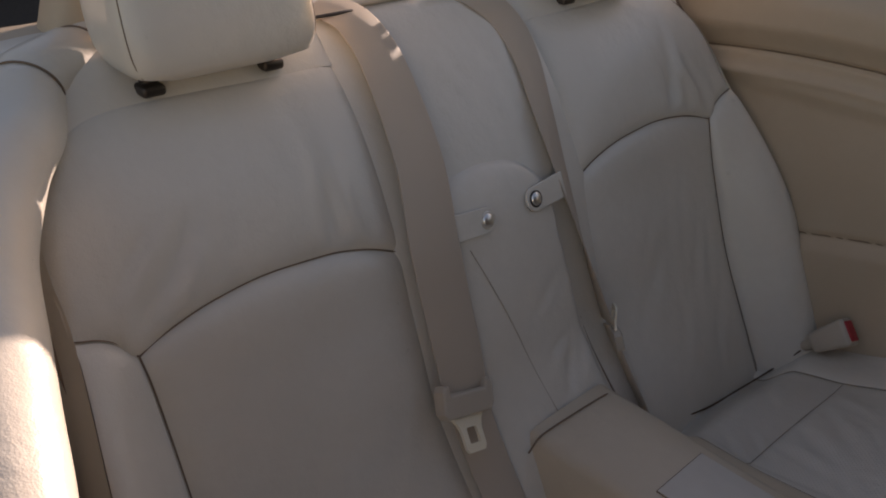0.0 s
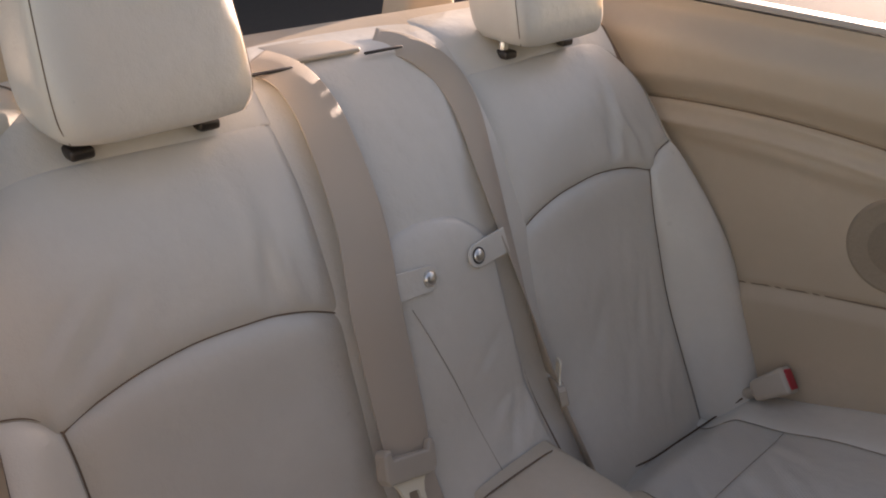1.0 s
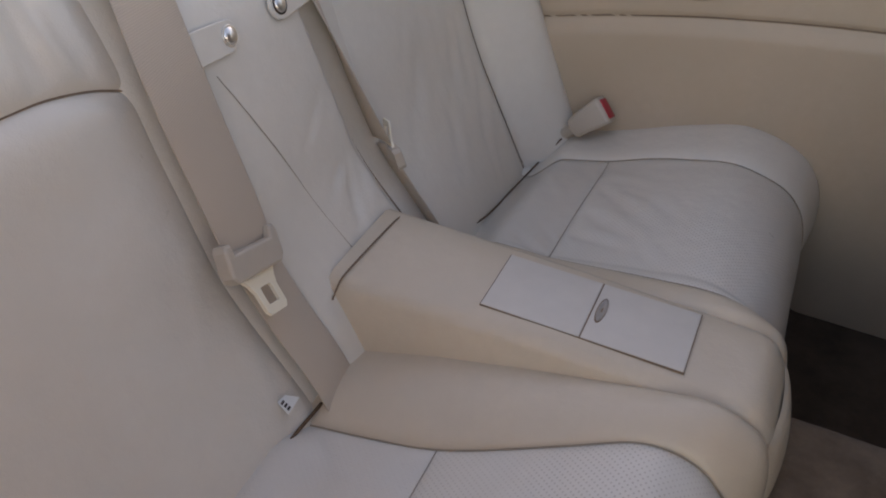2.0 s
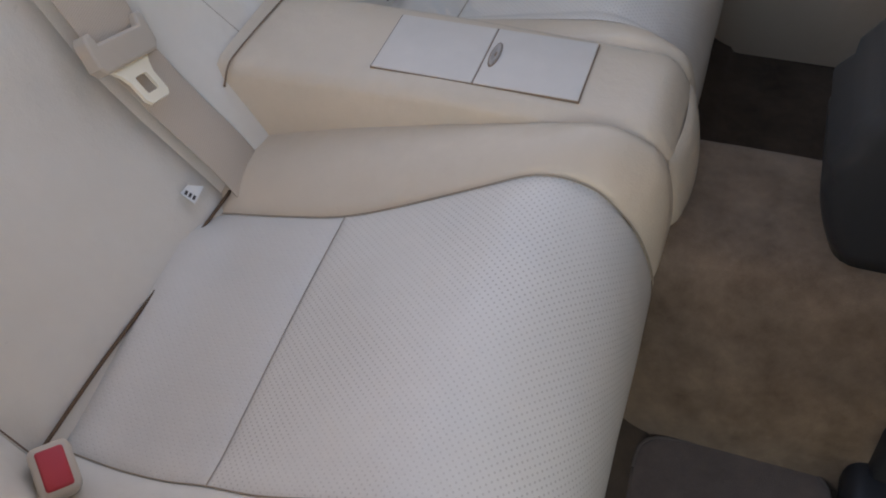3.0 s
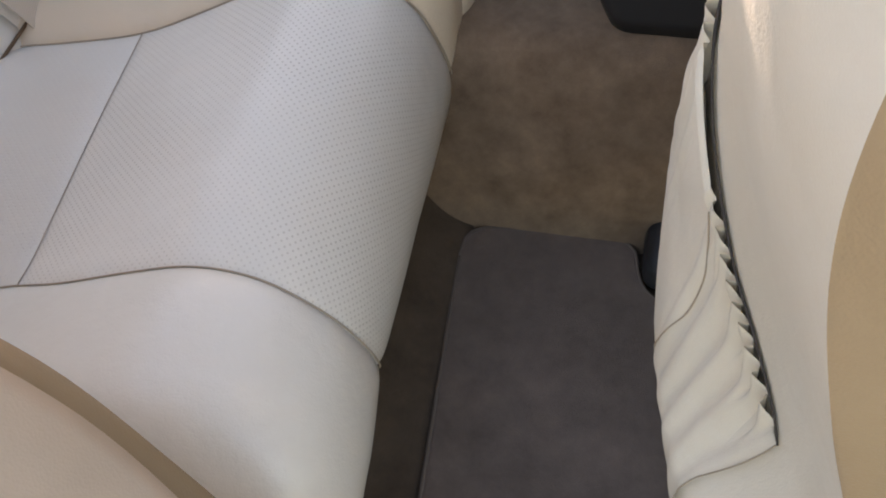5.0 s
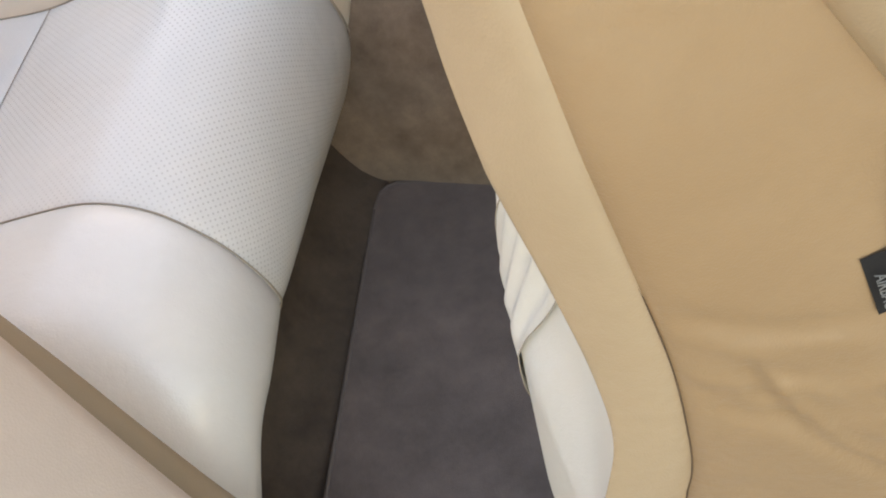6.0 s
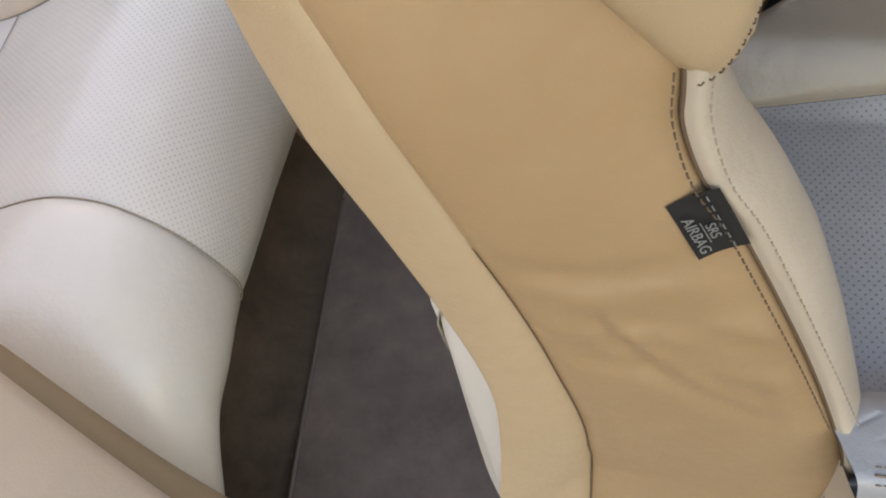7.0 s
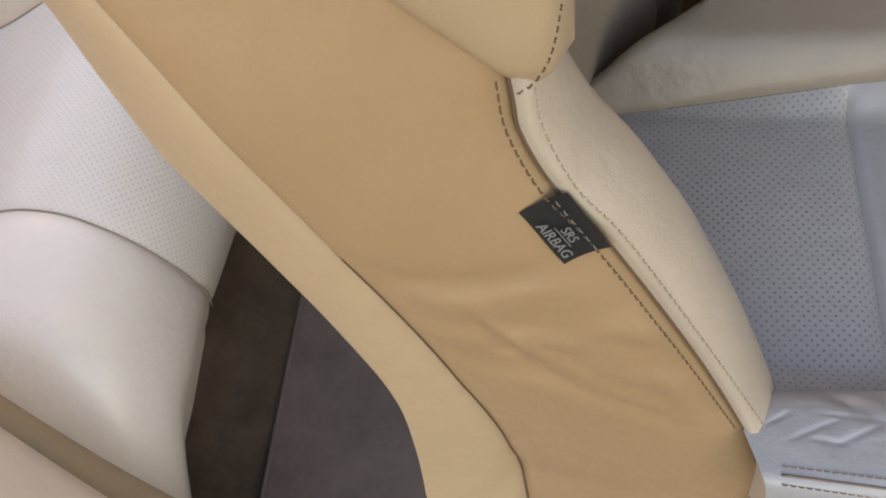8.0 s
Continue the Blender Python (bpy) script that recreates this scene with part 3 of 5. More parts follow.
belt_b = thing("seat_belt", "beige rear seat belt twisted edge-on beside the centre pad", "seat belt", "rear seat belts")
path_c = [(0.062, 0.93, 0.006), (0.098, 0.885, 0.006), (0.128, 0.845, 0.006), (0.131, 0.80, 0.008), (0.120, 0.73, 0.010), (0.119, 0.66, 0.012), (0.129, 0.59, 0.014), (0.138, 0.52, 0.016), (0.150, 0.435, 0.018)]
ribbon("webbing", [on_back(*p) for p in path_c], [(0.45, 0, 0.9), (0.6, 0, 0.8), (0.8, -0.1, 0.6), (0.93, -0.1, 0.37), (0.9, 0.15, 0.37), (0.85, 0.42, 0.37), (0.75, 0.62, 0.3), (0.6, 0.78, 0.25), (0.45, 0.88, 0.2)],
       [0.056, 0.054, 0.051, 0.048, 0.048, 0.048, 0.048, 0.048, 0.046], BELT, belt_b)
fr_b = axes(on_back(0.153, 0.415, 0.018), (0.55, -0.5, 0.2), (0.45, 0.88, 0.2))
belt_tongue(belt_b, fr_b)
path_d = [(0.151, 0.43, 0.014), (0.157, 0.37, 0.010), (0.160, 0.30, 0.006), (0.163, 0.22, 0.002)]
ribbon("lower_webbing", [on_back(*p) for p in path_d], [(0.45, 0.88, 0.2)] * 4, [0.03, 0.036, 0.04, 0.04], BELT, belt_b)

# ---- headrests ----
def headrest(side):
    ob = thing("headrest", "cream leather rear headrest on two short dark posts", "headrest", "rear headrests", at=(-0.77, -0.312 if side < 0 else 0.336, 0.84))
    yc = -0.318 if side < 0 else 0.338
    rings = []
    for k, t in enumerate(np.linspace(0, 1, 30)):
        z = 0.866 + 0.205 * t
        shrink = (1 - abs(2 * t - 1) ** 5) ** 0.5
        w = (0.113 - 0.016 * t ** 1.5) * (0.76 + 0.24 * shrink) if 0 < t < 1 else 0.075
        d = (0.062 - 0.006 * t) * (0.55 + 0.45 * shrink)
        xc = -0.765 - 0.06 * t
        ring = []
        for a in np.linspace(0, 2 * math.pi, 56, endpoint=False):
            ca, sa = math.cos(a), math.sin(a)
            ring.append((xc + d * math.copysign(abs(ca) ** 0.42, ca), yc + w * math.copysign(abs(sa) ** 0.36, sa), z))
        rings.append(ring)
    pad = sheet("pad", rings, LEATHER, ob, "", True, None, True)
    for s in (-1, 1):
        pts = []
        for t in np.linspace(0.03, 0.97, 12):
            shrink = (1 - abs(2 * t - 1) ** 5) ** 0.5
            w = (0.113 - 0.016 * t ** 1.5) * (0.76 + 0.24 * shrink)
            d = (0.062 - 0.006 * t) * (0.55 + 0.45 * shrink)
            pts.append((-0.765 - 0.06 * t + d * 0.749, yc + s * w * 0.950, 0.866 + 0.205 * t))
        tube("seam", pts, 0.0007, SEAM, pad, "brown sewn seam", 6, 40)
    for dy in (-0.071, 0.071):
        # Far posts get brighter chrome: the sun's glint put into the material.
        tube("post", [(-0.782, yc + dy, 0.80), (-0.782, yc + dy, 0.88)], 0.0075, DARKMETAL if side < 0 else CHROME, ob, "dark metal post" if side < 0 else "metal post, sun glint put into its chrome", 12, 4)
        rounded_box("post_guide", (0.030, 0.026, 0.012), (-0.778, yc + dy, 0.848), DARKMETAL, ob, "dark plastic post guide", 0.004, 3)
    return ob


headrest(-1)
headrest(1)

# ---- parcel shelf, roll hoop covers, rear deck ----
shelf = thing("parcel_shelf", "light beige parcel shelf with belt slots behind the bench", "parcel shelf", "", "structure")
sp = spline([(-0.86, 0.882), (-0.92, 0.886), (-0.955, 0.884), (-0.975, 0.868), (-0.982, 0.83), (-0.984, 0.78)], 8)(np.linspace(0, 1, 30))
sheet("shelf_top", [[(x, y, z) for y in np.linspace(-0.60, 0.63, 30)] for x, z in sp], TRIM, shelf)
for y0, y1 in ((-0.170, -0.104), (0.012, 0.080)):
    rounded_box("belt_slot", (0.005, y1 - y0, 0.004), (-0.806, (y0 + y1) / 2, 0.8795), PIPING, shelf, "black belt slot", 0.002, 2)


rounded_box("slot_bezel", (0.075, 0.112, 0.007), (-0.852, -0.042, 0.8825), PLASTIC, shelf, "pale slot bezel", 0.004, 3)


def hoop(x, y, z0, half, lean):
    ob = thing("roll_hoop_cover", "beige padded roll hoop cover behind the headrest", "roll hoop", "roll hoop covers", at=(x, y, z0))
    rings = []
    for t in np.linspace(0, 1, 16):
        z = z0 + 0.24 * t
        w, d = half - lean * 0.24 * t, 0.042 - 0.012 * t
        ring = []
        for a in np.linspace(0, 2 * math.pi, 40, endpoint=False):
            ca, sa = math.cos(a), math.sin(a)
            ring.append((x - 0.02 * t + d * math.copysign(abs(ca) ** 0.5, ca), y + w * math.copysign(abs(sa) ** 0.4, sa), z))
        rings.append(ring)
    sheet("cover", rings, TRIM, ob, "", True, None, True)


hoop(-0.905, -0.322, 0.862, 0.125, 0.36)
hoop(-1.04, 0.352, 0.79, 0.080, 0.22)

car_body = thing("car_body", "pale painted convertible body round the open cabin", "car body", "", "structure")
sheet("rear_deck", [[(x, y, 0.79 - 0.34 * max(0, -1.2 - x) - 0.03 * (y / 0.8) ** 2) for y in np.linspace(-0.80, 0.85, 20)] for x in np.linspace(-2.2, -0.98, 18)], PAINT, car_body, "pale rear deck")
rounded_box("deck_moulding", (0.03, 1.5, 0.022), (-1.2, 0.0, 0.797), MAROON, car_body, "dark maroon deck moulding", 0.006)

# ---- far side trim ----
far_trim = thing("trim", "beige padded side trim panel with round speaker grille", "side trim", "", "structure")


def side_profile(x, t):
    """Far side panel: t from the bottom (0) to the ledge (1)."""
    z = np.interp(t, [0, 1], [0.02, 0.905])
    seam = 0.753 - 0.25 * np.clip(np.abs(x + 0.44), 0, 0.5) ** 2
    y = 0.612 + 0.0 * z - 0.016 * np.exp(-((z - 0.70) / 0.018) ** 2) * 0.5
    y = y - 0.020 * smooth01((z - seam) / 0.05) + 0.045 * smooth01((z - 0.815) / 0.075) ** 2
    y = y - 0.006 * np.exp(-((z - (seam - 0.035)) / 0.008) ** 2)
    y = y + 0.008 * np.exp(-((z - seam) / 0.004) ** 2)
    low = 0.455 + 0.21 * (x + 0.475) * np.clip(1.2 - 0.8 * (x + 0.475), 0, 2)
    y = y + 0.006 * np.exp(-((z - low) / 0.004) ** 2) - 0.010 * smooth01((low - z) / 0.03)
    return y, z


xs = np.linspace(-0.95, 1.3, 110)
ts = np.concatenate([np.linspace(0, 0.42, 14, endpoint=False), np.linspace(0.42, 0.66, 60, endpoint=False), np.linspace(0.66, 1, 110)])
sheet("trim_panel", [[(x, *side_profile(x, t)) for x in xs] for t in ts], TRIM, far_trim)
sheet("belt_ledge", [[(x, y, z) for x in xs] for y, z in ((0.684, 0.905), (0.69, 0.903), (0.70, 0.900), (0.76, 0.900), (0.80, 0.895), (0.82, 0.86), (0.83, 0.3))], BLACK, car_body, "black window seal along the belt line")
for f in (lambda x: 0.753 - 0.25 * min(0.5, abs(x + 0.44)) ** 2, lambda x: 0.455 + 0.21 * (x + 0.475) * min(2, max(0, 1.2 - 0.8 * (x + 0.475)))):
    tube("seam", [(x, side_profile(np.array(x), (f(x) - 0.02) / 0.885)[0].item() - 0.0008, f(x)) for x in np.linspace(-0.80, 0.6, 18)], 0.0016, SEAM, far_trim, "brown sewn seam", 6, 80)
sheet("trim_lip", [[(x, y, z) for x in xs] for y, z in ((0.6565, 0.9045), (0.661, 0.909), (0.669, 0.912), (0.679, 0.912), (0.685, 0.906))], TRIM, far_trim, "rounded upper lip of the trim")
speaker = thing("speaker", "round beige cloth speaker grille in the side trim", "speaker", at=(-0.252, 0.60, 0.612))
ringpts = [[(-0.252 + r * math.cos(a), y, 0.612 + r * math.sin(a)) for a in np.linspace(0, 2 * math.pi, 48, endpoint=False)] for r, y in ((0.080, 0.612), (0.078, 0.608), (0.073, 0.6065), (0.068, 0.609), (0.047, 0.609), (0.045, 0.607))]
sheet("grille_ring", ringpts, GRILLE_BAND, speaker, "beige moulded ring", True)
sheet("grille", [[(-0.252 + r * math.cos(a), 0.606 - 0.003 * (1 - (r / 0.05) ** 2), 0.612 + r * math.sin(a)) for a in np.linspace(0, 2 * math.pi, 48, endpoint=False)] for r in (0.0005, 0.02, 0.035, 0.046)], MESHGREY, speaker, "darker cloth centre", True)
sheet("grille_band", [[(-0.252 + r * math.cos(a), 0.6085, 0.612 + r * math.sin(a)) for a in np.linspace(0, 2 * math.pi, 48, endpoint=False)] for r in (0.046, 0.058, 0.07)], GRILLE_BAND, speaker, "", True)


def buckle(at, along, normal, label):
    ob = thing("belt_buckle", label, "belt buckle", "belt buckles", at=at)
    fr = axes(at, along, normal) @ Matrix.Scale(1.3, 4)
    bm = bmesh.new()
    bmesh.ops.create_cube(bm, size=1)
    bmesh.ops.scale(bm, vec=(0.056, 0.038, 0.028), verts=bm.verts)
    for v in bm.verts:
        if v.co.x < 0:
            v.co.y *= 0.72
            v.co.z *= 0.8
    bmesh.ops.bevel(bm, geom=bm.edges[:], offset=0.006, segments=3, profile=0.5, affect="EDGES")
    bmesh.ops.transform(bm, matrix=fr, verts=bm.verts)
    shell = part("housing", bm, PLASTIC, ob, "beige plastic housing")
    rounded_box("release_button", (0.006, 0.028, 0.018), fr @ Vector((0.0265, 0, 0)), RED, shell, "red release button", 0.002, 2, fr.to_3x3().to_4x4())
    tube("stalk", [fr @ Vector((-0.025, 0, 0)), fr @ Vector((-0.06, 0, -0.01))], 0.011, PLASTIC, ob, "", 10, 6, 0.6)


buckle((-0.366, 0.572, 0.312), (0.62, 0.05, 0.62), (-0.1, -0.95, 0.3), "beige belt buckle with red button at the far bench corner")
buckle((-0.442, -0.510, 0.278), (0.45, -0.1, 0.88), (0.6, 0.75, -0.2), "beige belt buckle with red button at the near bench corner")

# ---- rear bench, cushions ----
CUSH = spline([(-0.52, -0.52, 0.175), (-0.49, -0.49, 0.212), (-0.465, -0.465, 0.236), (-0.44, -0.44, 0.247), (-0.40, -0.40, 0.252), (-0.31, -0.31, 0.258), (-0.20, -0.20, 0.274), (-0.12, -0.12, 0.283), (-0.06, -0.062, 0.274),
               (-0.02, -0.026, 0.253), (0.02, -0.004, 0.223), (0.05, 0.002, 0.194), (0.08, -0.006, 0.172), (0.11, -0.020, 0.148), (0.15, -0.038, 0.118), (0.22, -0.055, 0.055), (0.30, -0.060, -0.02)], 12)(np.linspace(0, 1, 400))


SEAM_S = [-0.52, -0.46, -0.41, -0.31, -0.21, -0.12, -0.045, 0.03, 0.11, 0.20, 0.30]
SEAM_Z = [0.250, 0.282, 0.290, 0.304, 0.344, 0.376, 0.347, 0.247, 0.115, 0.05, -0.02]
SEAM_Y = [-0.194, -0.190, -0.187, -0.171, -0.144, -0.123, -0.122, -0.112, -0.099, -0.09, -0.085]
REST_S = [-0.52, -0.44, -0.364, -0.288, -0.222, -0.147, -0.075, 0.0, 0.05, 0.11, 0.30]
REST_Z = [0.292, 0.306, 0.326, 0.343, 0.359, 0.376, 0.394, 0.360, 0.262, 0.130, -0.01]
REST_Y = [-0.115, -0.108, -0.096, -0.083, -0.074, -0.070, -0.070, -0.078, -0.080, -0.075, -0.07]


def eased(t, a, b):
    """Values b at the places a, read with soft corners."""
    return sum(np.interp(t + d, a, b) for d in (-0.024, -0.012, 0.0, 0.012, 0.024)) / 5


def cushion_surface(y, s):
    """Near cushion, higher towards the armrest; the far one is its mirror image."""
    x, z = np.interp(s, CUSH[:, 0], CUSH[:, 1]), np.interp(s, CUSH[:, 0], CUSH[:, 2])
    front = smooth01((s + 0.16) / 0.16)
    x = x + front * np.interp(y, [-0.66, -0.55, -0.46, -0.30, -0.15, -0.05, 0.0], [0.022, 0.018, 0.010, 0.006, 0.008, 0.012, 0.014])
    x = x + 0.020 * np.exp(-((s + 0.17) / 0.15) ** 2)
    outer = z + 0.004 + eased(s, [-0.5, -0.42, -0.33, -0.24, -0.15, -0.06, 0.02, 0.11, 0.2], [-0.012, -0.007, 0.014, 0.040, 0.057, 0.045, 0.022, -0.010, -0.010])
    ys, zs, yr, zr = eased(s, SEAM_S, SEAM_Y), eased(s, SEAM_S, SEAM_Z), eased(s, REST_S, REST_Y), eased(s, REST_S, REST_Z)
    top = outer + (zs - outer) * np.clip((y + 0.48) / (ys + 0.48), 0, 1)
    top = top + 0.028 * np.exp(-((s + 0.49) / 0.05) ** 2) * smooth01((y + 0.60) / 0.08) * smooth01((ys + 0.02 - y) / 0.08)
    rise = np.clip((y - ys) / (yr - ys), 0, 1)
    top = top + (zr - zs) * rise + 0.006 * np.sin(np.pi * rise) - 0.06 * smooth01((y + 0.064) / 0.03)
    top = top + 0.006 * smooth01((-0.44 - y) / 0.06) - 0.11 * smooth01((-0.56 - y) / 0.15) ** 1.4
    return np.stack([x, y + 0 * s, top], -1)


def far_cushion_surface(y, s):
    P = cushion_surface(0.024 - y, s)
    P[..., 1] = 0.024 - P[..., 1]
    P[..., 2] -= 0.050 * smooth01((-0.385 - s) / 0.065) * smooth01((y - 0.10) / 0.08)
    return P


INNER_R = [(-0.192, -0.50), (-0.188, -0.43), (-0.180, -0.36), (-0.172, -0.315)]
INNER_F = [(-0.172, -0.315), (-0.158, -0.26), (-0.138, -0.19), (-0.125, -0.14), (-0.119, -0.085), (-0.121, -0.04), (-0.119, 0.0), (-0.110, 0.05), (-0.097, 0.11)]
OUTER_R = [(-0.480, -0.50), (-0.481, -0.43), (-0.482, -0.36), (-0.479, -0.315)]
OUTER_F = [(-0.479, -0.315), (-0.480, -0.26), (-0.472, -0.19), (-0.468, -0.14), (-0.467, -0.09), (-0.472, -0.045), (-0.474, 0.0), (-0.470, 0.04), (-0.458, 0.075), (-0.449, 0.11)]
for side, word in ((-1, "near"), (1, "far")):
    cushion = thing("rear_seat_cushion", "cream leather bench cushion with perforated centre" if side < 0 else "creased cream leather bench cushion with perforated centre", "rear seat", "bench cushions", at=(-0.24, -0.30 if side < 0 else 0.324, 0.15))
    S = cushion_surface if side < 0 else far_cushion_surface
    M = lambda pts: spline(mirrored(pts, side))
    worn = folds(0.30, -0.30, 0.12, 0.10, 0.9, 12, 31, 0.0038) if side > 0 else folds(-0.18, -0.44, 0.03, 0.03, 0.9, 3, 32, 0.001)
    cushion_panel("seat_insert", S, M([INNER_F[0], (-0.30, -0.317), OUTER_F[0]]), M([INNER_F[-1], (-0.27, 0.11), OUTER_F[-1]]), M(INNER_F), M(OUTER_F),
                  PERFORATED, cushion, (0.3, 0, 1), 70, 80, 0.0030, 0.008, 0.008, "lrb", worn)
    cushion_panel("rear_insert", S, M([INNER_R[0], (-0.32, -0.50), OUTER_R[0]]), M([INNER_F[0], (-0.30, -0.317), OUTER_F[0]]), M(INNER_R), M(OUTER_R),
                  FINE_PERFORATED, cushion, (0.3, 0, 1), 60, 36, 0.0030, 0.008, 0.006, "lrtb", worn)
    cushion_panel("inner_bolster", S, M([(-0.02, -0.50), (-0.10, -0.50), INNER_R[0]]), M([(-0.0, 0.11), (-0.045, 0.11), INNER_F[-1]]), M([(-0.02, -0.50), (-0.015, -0.2), (-0.0, 0.11)]),
                  M(INNER_R + INNER_F[1:]), ARMREST, cushion, (0.2, 0, 1), 30, 90, 0.0030, 0.007, 0.004, "r")
    cushion_panel("outer_bolster", S, M([OUTER_R[0], (-0.57, -0.50), (-0.70, -0.50)]), M([(-0.452, 0.29), (-0.55, 0.29), (-0.70, 0.29)]), M(OUTER_R + OUTER_F[1:] + [(-0.456, 0.2), (-0.452, 0.29)]),
                  M([(-0.70, -0.50), (-0.70, -0.1), (-0.70, 0.29)]), LEATHER, cushion, (0.2, 0, 1), 36, 90, 0.0030, 0.008, 0.007, "l")
    for pts, deep, cord in ((INNER_R + INNER_F[1:], 0.0018, 0.0009), (OUTER_R + OUTER_F[1:], 0.0018, 0.0009), ([INNER_F[0], (-0.30, -0.317), OUTER_F[0]], 0.0022, 0.0005)):
        q = M(pts)(np.linspace(0, 1, 90))
        tube("seam", spline(S(q[:, 0], q[:, 1]) - np.array((0.0, 0, deep))), cord, THREAD, cushion, "brown sewn seam", 6, 110)

# ---- rear armrest between the cushions ----
arm = thing("rear_console_box", "cream leather covered centre armrest with two-part storage lid", "armrest", at=(-0.24, 0.012, 0.25))
rings = []
for t in np.linspace(0, 1, 60):
    if t < 0.72:
        x, ztop, k = -0.50 + 0.47 * t / 0.72, 0.392 - 0.010 * abs(t - 0.4), 0.0
    else:
        a = (t - 0.72) / 0.28
        x, ztop, k = -0.03 + 0.055 * math.sin(min(1, a * 1.6) * 1.57) - 0.01 * max(0, a - 0.6), 0.388 - 0.20 * smooth01(np.array(a)).item() ** 1.1, a
    zb = 0.235 - 0.10 * k
    w0, w1 = 0.078 - 0.020 * t, 0.104 - 0.042 * t
    ring = []
    for y, z in ((-w1 - 0.004, zb), (-w1, zb + 0.4 * (ztop - zb)), (-w0 - 0.006, ztop - 0.016), (-w0 + 0.001, ztop - 0.006), (-w0 + 0.012, ztop - 0.001), (-0.03, ztop), (0.03, ztop),
                 (w0 - 0.012, ztop - 0.001), (w0 - 0.001, ztop - 0.006), (w0 + 0.006, ztop - 0.016), (w1, zb + 0.4 * (ztop - zb)), (w1 + 0.004, zb)):
        ring.append((x, 0.014 + y, z))
    rings.append(ring)
sheet("cover", rings, ARMREST, arm, "", False)
for x0, x1 in ((-0.3226, -0.2087), (-0.2073, -0.0954)):
    rounded_box("storage_lid", (x1 - x0, 0.0972, 0.010), ((x0 + x1) / 2, 0.015, 0.3885), GREYPLASTIC, arm, "cream lid half", 0.0014, 3)
slab("lid_gap", [(-0.3235, -0.0342), (-0.0945, -0.0342), (-0.0945, 0.0642), (-0.3235, 0.0642)], 0.380, 0.3922, SEAM, arm, "dark gap round the lids")
tube("seam", [(-0.486, -0.079, 0.366), (-0.483, -0.064, 0.386), (-0.481, -0.035, 0.3905), (-0.479, 0.03, 0.3905), (-0.478, 0.074, 0.387), (-0.480, 0.092, 0.370)], 0.0012, SEAM, arm, "dark joint against the backrest", 6, 40)
pull_at = Matrix.Translation((-0.198, 0.017, 0.3925))
slab("pull_rim", disc(0.0056, 32, 3.9), 0.0, 0.0018, SEAM, arm, "dark rim of the finger recess", 0.0006, pull_at)
pull = [[(-0.1975 + r * math.cos(a), 0.017 + 4.1 * r * math.sin(a), 0.3946 + z) for a in np.linspace(0, 2 * math.pi, 32, endpoint=False)] for r, z in ((0.0048, 0.0), (0.0043, 0.0012), (0.0034, 0.0014), (0.0022, 0.0002), (0.0003, -0.0006))]
sheet("finger_pull", pull, PULL, arm, "oval finger recess", True)
cushion_panel("front_flap", None, spline([(0.020, -0.066, 0.205), (0.023, 0.014, 0.205), (0.020, 0.094, 0.205)]), spline([(0.010, -0.058, 0.352), (0.016, 0.014, 0.352), (0.010, 0.086, 0.352)]),
              spline([(0.020, -0.066, 0.205), (0.020, -0.064, 0.28), (0.010, -0.058, 0.352)]), spline([(0.020, 0.094, 0.205), (0.020, 0.092, 0.28), (0.010, 0.086, 0.352)]), ARMREST, arm, (1, 0, 0.2), 24, 24, 0.006, 0.008, 0.008)

# ---- near side: quarter trim, jamb, sill ----
near_trim = thing("trim", "beige quarter trim panel beside the near seat", "side trim", "", "structure")


def near_y(x):
    return np.interp(x, [-0.95, -0.80, -0.62, -0.45, -0.30, -0.17, 0.2], [-0.562, -0.576, -0.606, -0.640, -0.664, -0.683, -0.729])


TRIM_AT = spline([(0.170, -0.697, -0.01), (0.129, -0.693, 0.097), (0.092, -0.690, 0.193), (0.055, -0.685, 0.288), (0.017, -0.674, 0.382), (-0.026, -0.657, 0.452),
                  (-0.080, -0.640, 0.530), (-0.133, -0.644, 0.612), (-0.176, -0.663, 0.692), (-0.195, -0.674, 0.74)])(np.linspace(0, 1, 200))
JAMB_AT = spline([(0.230, -0.775, -0.01), (0.152, -0.754, 0.175), (0.112, -0.743, 0.267), (0.072, -0.729, 0.356), (0.033, -0.712, 0.440), (0.006, -0.696, 0.494),
                  (-0.015, -0.686, 0.541), (-0.044, -0.680, 0.586), (-0.078, -0.684, 0.640), (-0.120, -0.700, 0.700), (-0.145, -0.712, 0.74)])(np.linspace(0, 1, 200))


def trim_line(z):
    """Front edge of the quarter trim."""
    return np.array([np.interp(z, TRIM_AT[:, 2], TRIM_AT[:, k]) for k in range(3)])


def jamb_line(z):
    """Rounded edge of the door jamb."""
    e = np.array([np.interp(z, JAMB_AT[:, 2], JAMB_AT[:, k]) for k in range(3)])
    return e + np.interp(z, [0.10, 0.30, 0.50], [0.25, 0.33, 0.50]) * (trim_line(z) - e)


def belt_top(x):
    """Height of the quarter trim's upper edge."""
    return 0.89 - 0.155 * smooth01(np.array((x + 0.62) / 0.55)).item()


